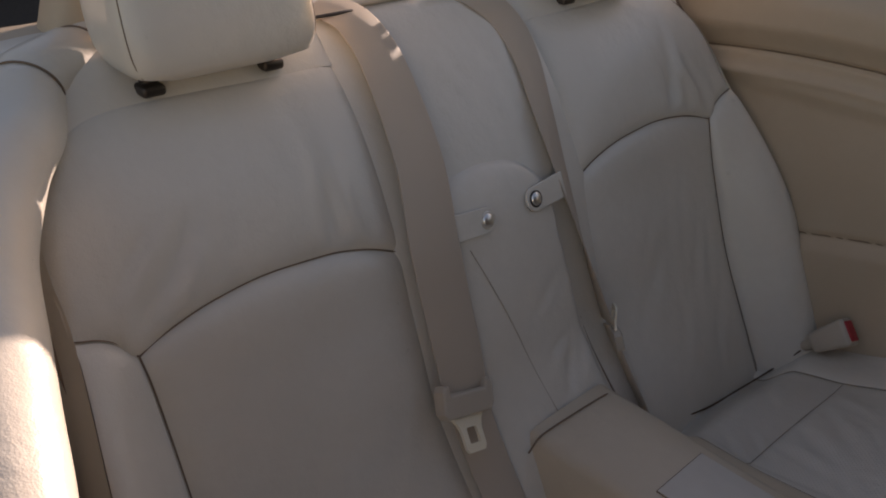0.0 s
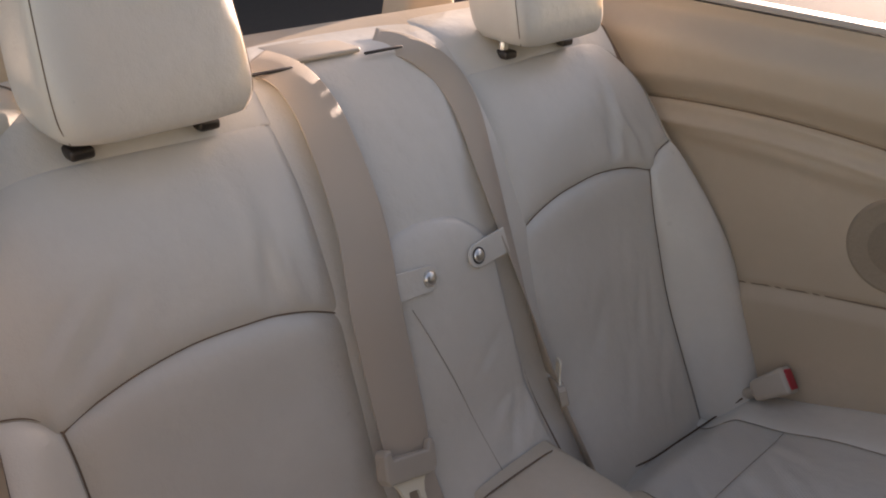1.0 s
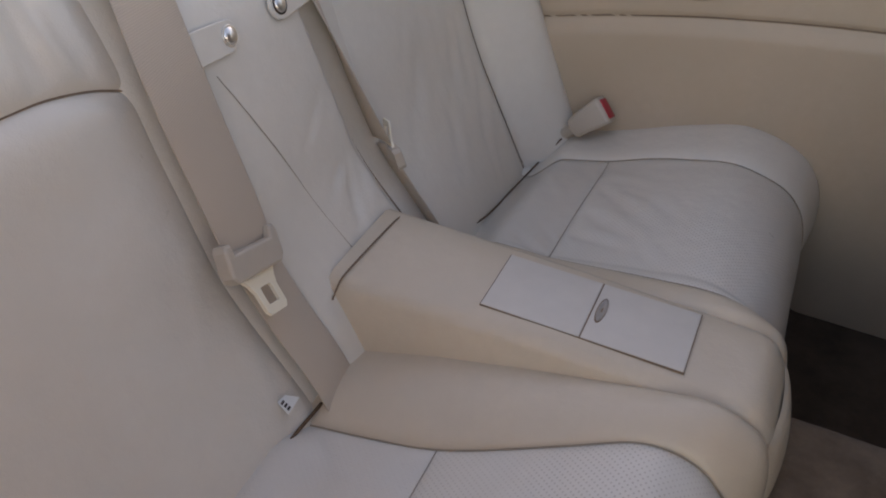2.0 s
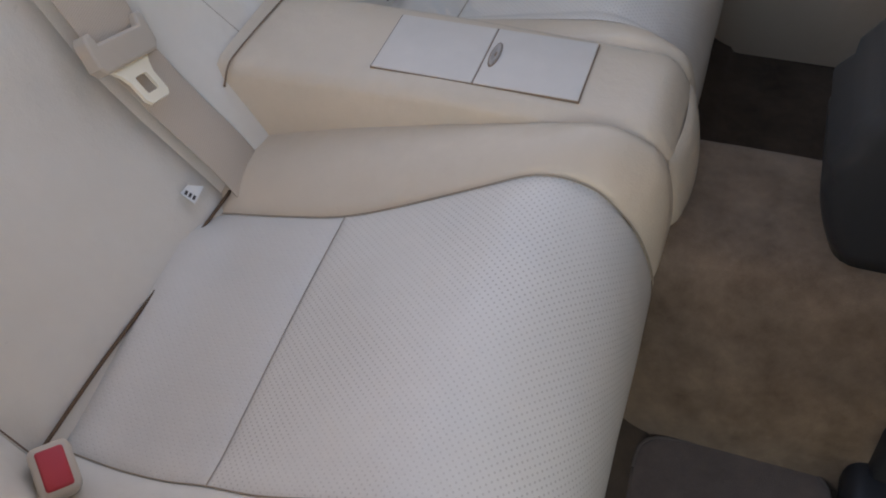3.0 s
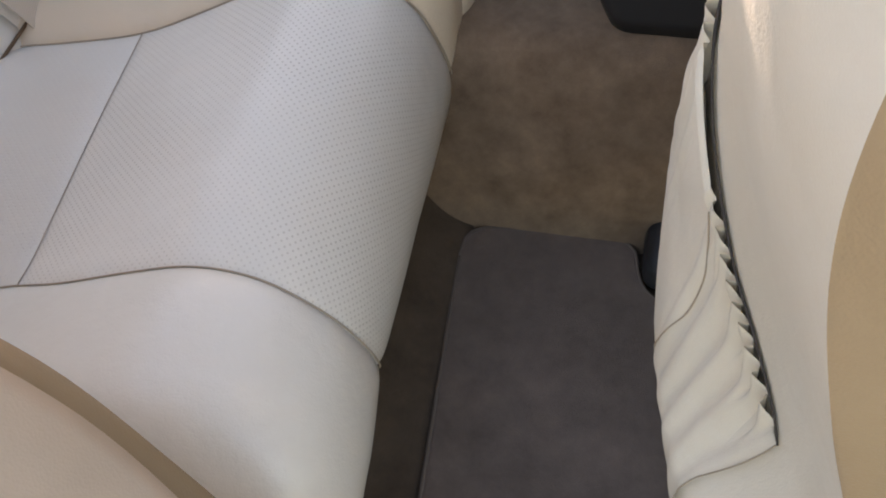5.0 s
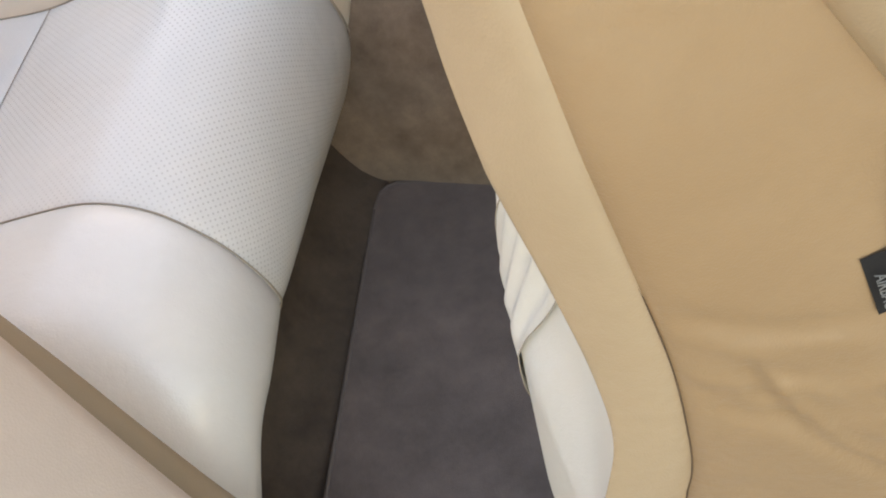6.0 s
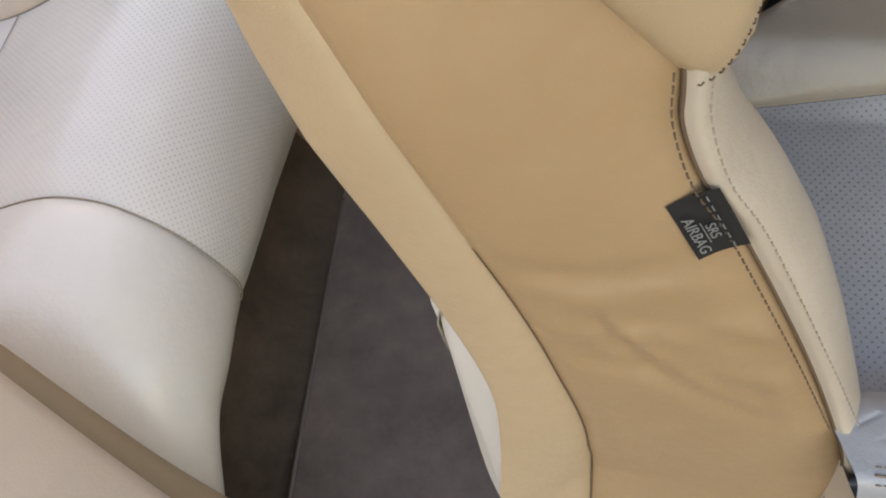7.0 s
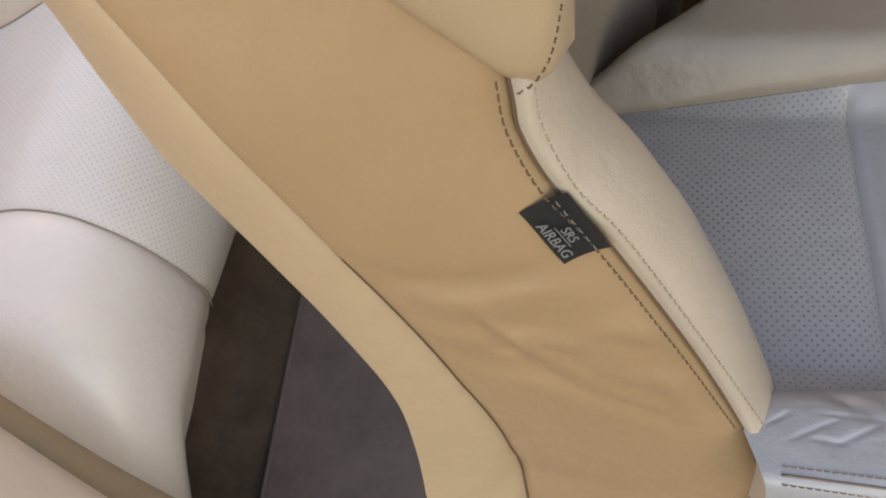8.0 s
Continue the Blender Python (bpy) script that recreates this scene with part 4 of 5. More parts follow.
panel = []
for k in np.linspace(0, 1, 56):
    row = []
    for u in np.linspace(0, 1, 40):
        e = trim_line(0.735 * k)
        x = -0.95 + (e[0] + 0.95) * u
        z = -0.01 + k * (belt_top(x) + 0.01)
        e = trim_line(z)
        x = -0.95 + (e[0] + 0.95) * u
        y = near_y(x) + (e[1] - near_y(e[0])) * smooth01(np.array((u - 0.45) / 0.55)).item()
        row.append((x, y - 0.10 * smooth01(np.array((z - 0.60) / 0.30)).item() * smooth01(np.array((-0.25 - x) / 0.25)).item() - 0.040 * smooth01(np.array((k - 0.93) / 0.07)).item() ** 2, z))
    panel.append(row)
sheet("quarter_panel", panel, TRIM, near_trim)
zs = np.linspace(-0.01, 0.735, 56)


# padded roll that carries the bench's shoulder over the top of the quarter trim
roll_path = spline([(-0.90, -0.36, 0.862), (-0.855, -0.435, 0.864), (-0.815, -0.495, 0.858), (-0.757, -0.526, 0.838), (-0.70, -0.566, 0.826), (-0.60, -0.616, 0.808), (-0.50, -0.648, 0.792), (-0.40, -0.678, 0.774), (-0.30, -0.703, 0.750), (-0.22, -0.715, 0.715)])


def roll_ring(t, grow=0.0, sides=20):
    c, d = roll_path(np.array([t]))[0], roll_path(np.array([min(1.0, t + 0.01)]))[0] - roll_path(np.array([t - 0.01 if t > 0.01 else 0.0]))[0]
    d /= np.linalg.norm(d)
    across = np.cross(d, (0, 0, 1.0))
    across /= np.linalg.norm(across)
    up = np.cross(across, d)
    r = 0.040 - 0.012 * smooth01(np.array((t - 0.75) / 0.25)).item() + grow
    return [c + r * (math.cos(a) * across + 0.9 * math.sin(a) * up) for a in np.linspace(0, 2 * math.pi, sides, endpoint=False)]


def roll_size(t):
    return -0.004 * sum(math.exp(-((t - c) / 0.008) ** 2) for c in (0.085, 0.20))


sheet("shoulder_roll", [roll_ring(t, roll_size(t)) for t in np.linspace(0, 1, 120)], LEATHER, near_trim, "cream leather roll over the trim's upper edge", True, None, True)
for t in (0.085, 0.20):
    ring = roll_ring(t, -0.0025, 40)
    tube("seam", ring[4:30], 0.0012, SEAM, near_trim, "brown sewn seam", 6, 40)


def jamb_strip(points):
    """A strip along the jamb: each point gives the share of the way from the trim's edge to the jamb's edge, and the height above that line."""
    out = []
    for z in zs:
        a, b = trim_line(z), jamb_line(z)
        n = np.array((-(b - a)[1], (b - a)[0], 0.0))
        n /= np.linalg.norm(n)
        out.append([a + (b - a) * s + n * h + np.array((0, 0, 0.002 * math.sin(9 * z))) for s, h in points])
    return out


sheet("trim_edge", jamb_strip([(-0.06, -0.004), (0.0, 0.0), (0.05, 0.001), (0.2, -0.001), (0.4, -0.004), (0.56, -0.010), (0.64, -0.016), (0.66, -0.034)]), TRIM_BROWN, near_trim, "brown strip along the trim edge")
sheet("weatherstrip_channel", jamb_strip([(0.60, -0.024), (0.66, -0.060), (0.95, -0.060), (1.00, -0.016)]), PIPING, near_trim, "dark weatherstrip channel")
roll = [(1.02 - 0.10 * math.cos(a) , -0.010 + 0.010 * math.sin(a)) for a in np.linspace(-0.6, 1.57, 9)]
jamb_rows = []
for z, row in zip(zs, jamb_strip([(0.93, -0.024)] + roll)):
    e = row[-1]
    jamb_rows.append(row + [e + np.array(d) for d in ((0.003, -0.010, 0), (0.003, -0.03, 0), (-0.002, -0.08, 0), (-0.012, -0.15, 0), (-0.03, -0.24, 0))])
sheet("jamb", jamb_rows, JAMB, near_trim, "pinkish beige door jamb panel")
sheet("outer_panel", [[(x, -0.985 + 0.03 * math.sin(z * 3), z) for x in np.linspace(-2.2, -0.04, 20)] for z in np.linspace(-0.15, 0.76, 12)], PAINT, car_body, "pale painted rear wing")
sheet("wing_shoulder", [[(x, -0.99 + (-0.70 + 0.99) * v, 0.885 - 0.15 * smooth01(np.array((x + 0.62) / 0.55)).item() - 0.02 * v) for x in np.linspace(-0.63, -0.30, 16)] for v in np.linspace(0, 1, 6)], PAINT, car_body, "pale painted wing shoulder")
sheet("wing_top", [[(x, y, 0.87 + 0.02 * math.sin((y + 0.98) * 5)) for x in np.linspace(-2.2, -0.62, 20)] for y in np.linspace(-0.98, -0.68, 8)], PAINT, car_body, "pale painted rear wing top")
striker = thing("door_striker", "dark steel bar in a pale moulded guide on the quarter trim", "striker", at=(-0.06, -0.68, 0.68))
tube("bar", [(-0.071, -0.640, 0.646), (-0.078, -0.628, 0.622), (-0.088, -0.617, 0.591)], 0.0028, DARKMETAL, striker, "dark bar", 10, 12)
guide = spline([(-0.060, -0.690, 0.690), (-0.064, -0.664, 0.672), (-0.068, -0.648, 0.657), (-0.073, -0.637, 0.642)])(np.linspace(0, 1, 14))
rings = []
for t, c in zip(np.linspace(0, 1, 14), guide):
    r = 0.011 - 0.0045 * t - 0.004 * max(0.0, (t - 0.85) / 0.15)
    rings.append([c + np.array((1.1 * r * math.cos(a), 0.5 * r * math.sin(a), 0.9 * r * math.sin(a))) for a in np.linspace(0, 2 * math.pi, 16, endpoint=False)])
sheet("guide", rings, PLASTIC, striker, "pale moulded guide", True, None, True)
sill = thing("door_sill", "beige plastic door sill beside the footwell", "door sill", "", "structure")
sp3 = spline([(-0.70, -0.02), (-0.712, 0.05), (-0.73, 0.08), (-0.80, 0.085), (-0.86, 0.07), (-0.88, -0.1)])(np.linspace(0, 1, 24))
sheet("sill_plate", [[(x, y, z) for y, z in sp3] for x in np.linspace(-0.12, 1.4, 20)], PLASTIC, sill)

# ---- near front seat ----
front = thing("front_seat", "cream and tan leather front passenger seat, backrest reclined", "front seat", at=(0.5, -0.44, 0.05))


def side_y(x, z):
    """The seat's near side: a leaning plane, hollow at the foot and full along the shell seam."""
    a, b, c = [np.interp(z, [p[1] for p in line_], [p[0] for p in line_]) for line_ in (SHELL, SIDE_SEAM, FRONT_SEAM)]
    u, v = np.clip((x - a) / (b - a), 0, 1), np.clip((x - b) / (c - b), 0, 1)
    shell = np.interp(z, [0.52, 0.68, 0.756, 0.93], [-0.004, 0.003, 0.018, 0.019])
    full = np.interp(z, [0.23, 0.283, 0.353, 0.438, 0.53, 0.622, 0.711, 0.792, 0.93], [0.036, 0.024, 0.012, 0.0, -0.009, -0.015, -0.017, -0.013, 0.0])
    return -(0.804 - 0.1 * x - 0.271 * z) / 0.957 + shell * (1 - u) + full * u * (1 - smooth01(v))


def side_surface(x, z):
    return np.stack([x, side_y(x, z), z + 0 * x], -1)


SHELL = [(0.325, 0.10), (0.321, 0.25), (0.322, 0.293), (0.323, 0.355), (0.318, 0.432), (0.293, 0.517), (0.257, 0.602), (0.220, 0.683), (0.192, 0.756), (0.178, 0.827), (0.176, 0.93)]
SIDE_SEAM = [(0.412, 0.10), (0.404, 0.25), (0.399, 0.293), (0.390, 0.357), (0.370, 0.438), (0.342, 0.530), (0.305, 0.622), (0.266, 0.711), (0.231, 0.792), (0.203, 0.855), (0.198, 0.93)]
FRONT_SEAM = [(0.606, 0.10), (0.614, 0.25), (0.611, 0.31), (0.588, 0.371), (0.539, 0.476), (0.473, 0.598), (0.442, 0.644), (0.424, 0.688), (0.420, 0.722), (0.392, 0.79), (0.36, 0.86), (0.34, 0.93)]
SEAT_Y = -0.39


def seat_mirror(P):
    P = np.array(P, float)
    P[..., 1] = 2 * SEAT_Y - P[..., 1]
    return P


def on_side(points, out=0.0):
    P = np.array(points, float)
    Q = side_surface(P[:, 0], P[:, 1])
    return Q + np.array((0.1, -0.957, 0.271)) * out


shell_c, seam_c, front_c = spline(SHELL), spline(SIDE_SEAM), spline(FRONT_SEAM)
line = lambda a, b: spline([a, ((a[0] + b[0]) / 2, (a[1] + b[1]) / 2), b])
cushion_panel("shell_edge", side_surface, line(SHELL[0], SIDE_SEAM[0]), line(SHELL[-1], SIDE_SEAM[-1]), shell_c, seam_c, SHELL_VINYL, front, (0, -1, 0.2), 24, 80, 0.004, 0.006, 0.005, "r", None, "smooth pale tan vinyl shell edge")
crs_a, crs_b = folds(0.45, 0.50, 0.07, 0.05, 1.35, 10, 17, 0.0058), folds(0.53, 0.42, 0.04, 0.03, 0.75, 5, 23, 0.0042)


def long_fold(points, width, height):
    """One long fold along a few points."""
    C = spline(points)(np.linspace(0, 1, 40))

    def h(x, z):
        d = np.sqrt(((x[..., None] - C[:, 0]) ** 2 + (z[..., None] - C[:, 1]) ** 2).min(-1))
        return height * np.exp(-(d / width) ** 2)
    return h


fold_rows = [long_fold([(0.394, 0.541), (0.436, 0.483), (0.477, 0.439), (0.520, 0.408), (0.567, 0.397)], 0.0045, 0.0022),
             long_fold([(0.385, 0.532), (0.427, 0.474), (0.468, 0.430), (0.515, 0.398)], 0.007, -0.0022),
             long_fold([(0.336, 0.591), (0.38, 0.578), (0.426, 0.577)], 0.007, -0.0024), long_fold([(0.36, 0.566), (0.40, 0.556), (0.45, 0.556)], 0.008, 0.0018),
             long_fold([(0.393, 0.536), (0.43, 0.526), (0.48, 0.526)], 0.007, -0.0026), long_fold([(0.42, 0.51), (0.46, 0.50), (0.50, 0.502)], 0.008, 0.0018),
             long_fold([(0.384, 0.484), (0.41, 0.474), (0.445, 0.473)], 0.007, -0.0022), long_fold([(0.48, 0.47), (0.52, 0.462), (0.55, 0.455)], 0.006, -0.0014)]
crs = lambda x, z: 0.5 * crs_a(x, z) + 0.7 * crs_b(x, z) + 1.5 * sum(f(x, z) for f in fold_rows)
cushion_panel("side_panel", side_surface, line(SIDE_SEAM[0], FRONT_SEAM[0]), line(SIDE_SEAM[-1], FRONT_SEAM[-1]), seam_c, front_c, VINYL, front, (0, -1, 0.2), 70, 110, 0.005, 0.007, 0.006, "lr", crs, "tan vinyl side panel, creased near the hinge")
tube("seam", spline(on_side(seam_c(np.linspace(0, 1, 60)), -0.004)), 0.0008, STITCH, front, "brown sewn seam", 6, 110)
tube("seam", spline(on_side(front_c(np.linspace(0, 1, 60)), -0.0005)), 0.0017, STITCH, front, "brown sewn seam", 6, 110)

# front bolster: from the front seam round to the seat's face
fs = on_side(front_c(np.linspace(0, 1, 60)))
tt = np.linspace(0, 1, 60)
bol = []
for k, p in enumerate(fs):
    w = np.interp(p[2], [0.25, 0.4, 0.55, 0.72, 0.93], [0.014, 0.022, 0.032, 0.020, 0.030])
    bol.append([p, p + np.array((0.45 * w, -0.004, 0.10 * w)), p + np.array((0.85 * w, 0.016, 0.2 * w)), p + np.array((0.95 * w, 0.040, 0.25 * w)), p + np.array((0.6 * w, 0.068, 0.2 * w)), p + np.array((-0.1 * w - 0.02, 0.095, 0.05 * w))])
bol = np.array(bol)
dense = np.stack([spline(row)(np.linspace(0, 1, 22)) for row in bol])
sheet("front_bolster", dense, BOLSTER, front, "cream leather bolster")
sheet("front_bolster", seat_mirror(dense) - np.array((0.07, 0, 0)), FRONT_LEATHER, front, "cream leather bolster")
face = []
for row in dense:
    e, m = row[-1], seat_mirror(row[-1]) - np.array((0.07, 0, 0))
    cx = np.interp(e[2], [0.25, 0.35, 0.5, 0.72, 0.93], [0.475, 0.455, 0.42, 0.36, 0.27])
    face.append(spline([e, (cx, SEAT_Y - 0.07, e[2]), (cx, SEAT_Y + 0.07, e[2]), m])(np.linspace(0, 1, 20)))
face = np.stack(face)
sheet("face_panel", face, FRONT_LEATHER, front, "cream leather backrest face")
a, b = seat_mirror(on_side(shell_c(tt))), seat_mirror(fs)
sheet("far_side_panel", [[a[k] * (1 - u) + b[k] * u for u in np.linspace(0, 1, 8)] for k in range(60)], VINYL, front, "tan vinyl side panel")

# rear cover, bowed backwards between the shell edges
se = on_side(shell_c(tt))
shell_dense = shell_c(np.linspace(0, 1, 200))


COVER_Z = [0.10, 0.25, 0.36, 0.45, 0.53, 0.62, 0.75]
COVER_DEPTH = [0.088, 0.115, 0.132, 0.131, 0.108, 0.076, 0.045]
COVER_SKEW = [0.90, 1.365, 1.666, 1.709, 1.454, 1.233, 1.057]
COVER_FLAT = [4.404, 3.167, 2.683, 2.328, 1.743, 1.603, 1.606]


def cover_point(u, z, lift=0.0):
    """The rear cover, u across the seat: how far it bows back, how lopsided and how flat, each by height."""
    x = np.interp(z, shell_dense[:, 1], shell_dense[:, 0]) if z > 0.25 else 0.321 + 0.25 * (0.25 - z)
    p = np.array((x, side_y(x, max(z, 0.12)), z))
    q = seat_mirror(p)
    depth, skew, flat = [eased(z, COVER_Z, row).item() for row in (COVER_DEPTH, COVER_SKEW, COVER_FLAT)]
    bow = max(0.0, 1 - abs(2 * u ** skew - 1) ** flat)
    return p * (1 - u) + q * u + np.array((-depth * bow - lift, 0, lift * 0.3))


rear = [[cover_point(u, z) for u in np.linspace(0, 1, 60)] for z in np.linspace(-0.10, 0.93, 90)]
sheet("rear_cover", rear, COVER, front, "off-white stretched rear cover")


# map pocket on the rear cover: a plain hemmed mouth in the middle, gathered towards both corners
def mouth_z(u):
    return np.interp(u, [0.215, 0.245, 0.306, 0.367, 0.43, 0.50, 0.56, 0.62, 0.70, 0.785], [0.425, 0.452, 0.485, 0.502, 0.530, 0.570, 0.605, 0.625, 0.60, 0.52])


def ruffle(u):
    """Phase of the gathers, eight or nine of uneven width at either end."""
    e = min(u, 1 - u)
    return 2 * math.pi * 9.0 * (e - 0.215) / 0.20 + 0.9 * math.sin(41 * e) + (0 if u < 0.5 else 1.1)


def pocket_point(u, v):
    """v from the pocket's foot (0) to its mouth (1)."""
    e = min(u, 1 - u)
    top = mouth_z(u)
    z = 0.02 + (top - 0.02) * v
    drop = top - z
    ends = 1 - smooth01(np.array((e - 0.405) / 0.05)).item()
    inner = smooth01(np.array((e - 0.215) / 0.03)).item()
    gather = ends * inner * math.exp(-(drop / 0.050) ** 2)
    g = math.sin(ruffle(u) + drop * 22) + 0.35 * math.sin(1.9 * ruffle(u) + 1.0)
    fold = ends * inner * math.exp(-(drop / 0.20) ** 2) * (1 - math.exp(-(drop / 0.03) ** 2)) * 0.0055 * math.sin(0.42 * ruffle(u) + drop * 17)
    hem = (1 - ends) * (0.006 * math.exp(-((drop - 0.016) / 0.013) ** 2) - 0.0025 * math.exp(-((drop - 0.040) / 0.008) ** 2))
    stand = 0.004 * math.exp(-(drop / 0.03) ** 2) * inner
    belly = 0.003 * math.sin(math.pi * v ** 2.0) ** 0.9 * smooth01(np.array((e - 0.215) / 0.20)).item()
    return cover_point(0.5 + (u - 0.5) * (1 - 0.10 * min(1.0, drop / 0.14)), z + 0.0030 * gather * g, 0.0040 + stand + belly + hem + fold + 0.0050 * gather * g)


us = np.linspace(0.215, 0.785, 300)
vs = np.concatenate([np.linspace(0, 0.6, 18, endpoint=False), np.linspace(0.6, 1, 48)])
sheet("map_pocket", [[pocket_point(u, v) for v in vs] for u in us], COVER, front, "off-white map pocket gathered at its ends")
# Dark cord behind the hem paints the shade inside the pocket.
tube("pocket_shade", [cover_point(u, mouth_z(u) - 0.001, 0.0030) for u in us[1:-1:6]], 0.0011, PIPING, front, "dark cord standing in for the shade in the pocket mouth", 6, 400)
for u in (0.2155, 0.7845):
    tube("pocket_seam", [pocket_point(u, v) + np.array((-0.0008, 0, 0)) for v in np.linspace(0.02, 1.0, 24)], 0.0007, THREAD, front, "tan sewn seam", 6, 90)
tube("pocket_seam", [pocket_point(u, (z - 0.02) / (mouth_z(u) - 0.02)) + np.array((-0.0006, 0, 0)) for u, z in ((0.428, 0.515), (0.423, 0.47), (0.412, 0.425), (0.402, 0.37), (0.408, 0.32), (0.42, 0.26), (0.431, 0.21))], 0.0008, THREAD, front, "thin sewn line", 6, 60)
# seat back top closing
topring = [se[-1], fs[-1], dense[-1][10], seat_mirror(dense[-1][10]), seat_mirror(fs[-1]), seat_mirror(se[-1])]
capc = np.mean(topring, axis=0) + np.array((0, 0, 0.02))
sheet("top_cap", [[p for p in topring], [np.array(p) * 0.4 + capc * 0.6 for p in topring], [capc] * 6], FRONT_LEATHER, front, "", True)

# shoulder wing with worn stitched corner
WING_LO = [(0.30, 0.835), (0.348, 0.783), (0.382, 0.748), (0.413, 0.717), (0.428, 0.708), (0.441, 0.710), (0.455, 0.730)]
wing_lo = on_side(spline(WING_LO)(np.linspace(0, 1, 30)), 0.004)
wing_hi = on_side(spline([(0.27, 0.93), (0.30, 0.93), (0.34, 0.93), (0.39, 0.93), (0.41, 0.925), (0.438, 0.91), (0.452, 0.88)])(np.linspace(0, 1, 30)), 0.012)
cushion_panel("shoulder_wing", None, spline(wing_lo), spline(wing_hi), line3(wing_lo[0], wing_hi[0]), line3(wing_lo[-1], wing_hi[-1]), SHELL_VINYL, front, (0.2, -1, 0.2), 36, 30, 0.014, 0.010, 0.016, "blr", folds(0.435, 0.745, 0.02, 0.02, 0.9, 6, 44, 0.0012), "worn cream leather shoulder wing")
tube("seam", spline(wing_lo[1:14] + np.array((0, 0.004, 0))), 0.0010, SEAM, front, "dark sewn edge", 6, 60)


def stitches(path, count, parent, mat, out=0.0012, length=0.0042, radius=0.0007, label="brown stitch"):
    f = path
    for t in (np.arange(count) + 0.5) / count:
        a, b = f(np.array([t]))[0], f(np.array([min(1, t + 0.002)]))[0]
        d = (b - a) / (np.linalg.norm(b - a) + 1e-9)
        tube("stitch", [a - d * length / 2 + np.array((0, 0.0006, 0)), a + np.array((0, -out, out * 0.3)), a + d * length / 2 + np.array((0, 0.0006, 0))], radius, mat, parent, "", 4, 5)


row1 = spline(on_side(spline([(0.580, 0.38), (0.532, 0.475), (0.466, 0.597), (0.436, 0.643), (0.4185, 0.688), (0.4145, 0.722)])(np.linspace(0, 1, 40)), 0.0062))
stitches(row1, 50, front, STITCH, 0.0006, 0.0052, 0.0007)
row2 = spline([p + np.array((0.012, -0.003, 0.004)) for p in on_side(spline([(0.588, 0.385), (0.541, 0.476), (0.475, 0.598), (0.444, 0.644), (0.426, 0.688), (0.422, 0.716)])(np.linspace(0, 1, 40)), 0.003)])
stitches(row2, 48, front, PALE_STITCH, 0.0006, 0.005, 0.0006)

wing_edge = spline(on_side(spline([(0.447, 0.766), (0.444, 0.748), (0.440, 0.735), (0.433, 0.724), (0.424, 0.718)])(np.linspace(0, 1, 30)), 0.0140))
stitches(wing_edge, 10, front, STITCH, 0.0008, 0.003, 0.0006)

# airbag tag sewn into the seam
a, b, c = [np.array(on_side([p], 0.0075)[0]) for p in ((0.447, 0.643), (0.473, 0.598), (0.424, 0.631))]
fr_t = axes((a + b) / 2, Vector(b - a), (0.1, -0.957, 0.271))
tw = np.linalg.norm(b - a)
rows = []
for v in np.linspace(0.003, -0.029, 12):
    sag = 0.0018 * math.sin(3 * v / 0.029)
    rows.append([fr_t @ Vector((u, v, sag + 0.0008 * math.sin(u * 90))) for u in np.linspace(-tw / 2, tw / 2, 10)])
tagp = sheet("airbag_tag", rows, TAG, front, "black woven tag with grey lettering")
for word, v, size in (("SRS", -0.0145, 0.0088), ("AIRBAG", -0.0248, 0.0098)):
    cu = bpy.data.curves.new("lettering", "FONT")
    cu.body, cu.size, cu.align_x, cu.extrude = word, size, "CENTER", 0.0002
    tmp = new("lettering_curve", cu)
    bpy.context.view_layer.update()
    me = bpy.data.meshes.new_from_object(tmp.evaluated_get(bpy.context.evaluated_depsgraph_get()))
    bpy.data.objects.remove(tmp)
    me.transform(fr_t @ Matrix.Translation((0.002, v, 0.0032)))
    finish("lettering", me, TAGTEXT, tagp, "grey printed lettering", smooth=False)
slab("lettering_rule", [(-0.008, -0.0163), (0.011, -0.0163), (0.011, -0.0158), (-0.008, -0.0158)], 0.003, 0.0034, TAGTEXT, tagp, "grey printed rule", 0, fr_t)
for k in range(6):
    u = -tw / 2 + tw * (k + 0.5) / 6
    tube("stitch", [fr_t @ Vector((u - 0.0024, -0.0055, 0.0006)), fr_t @ Vector((u, -0.0055, 0.0016)), fr_t @ Vector((u + 0.0024, -0.0055, 0.0006))], 0.0005, TAGTEXT, tagp, "grey stitch", 4, 5)

# front seat cushion
def front_top(x, y):
    crest = np.interp(x, [0.40, 0.469, 0.535, 0.59, 0.75, 0.98], [-0.365, -0.335, -0.288, -0.243, -0.20, -0.18])
    z = 0.335 + 0.02 * (x - 0.6) + 0 * y
    z = z + 0.035 * smooth01((-0.608 - y) / 0.05) - 0.10 * smooth01((-0.703 - y) / 0.05) ** 1.6
    z = z + 0.055 * smooth01((y + 0.36) / 0.07) - 0.30 * smooth01((y - crest) / 0.10) ** 1.3
    return np.stack([x + 0 * y, y + 0 * x, z], -1)


mid_near, mid_far = (0.716, -0.623), (0.698, -0.332)
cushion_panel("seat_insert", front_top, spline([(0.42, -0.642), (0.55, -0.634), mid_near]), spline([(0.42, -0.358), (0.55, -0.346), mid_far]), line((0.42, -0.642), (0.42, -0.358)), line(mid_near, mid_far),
              FRONT_PERFORATED, front, (0, 0, 1), 50, 50, 0.006, 0.008, 0.006, "btr", None, "perforated cream leather insert, shade put into its colour")
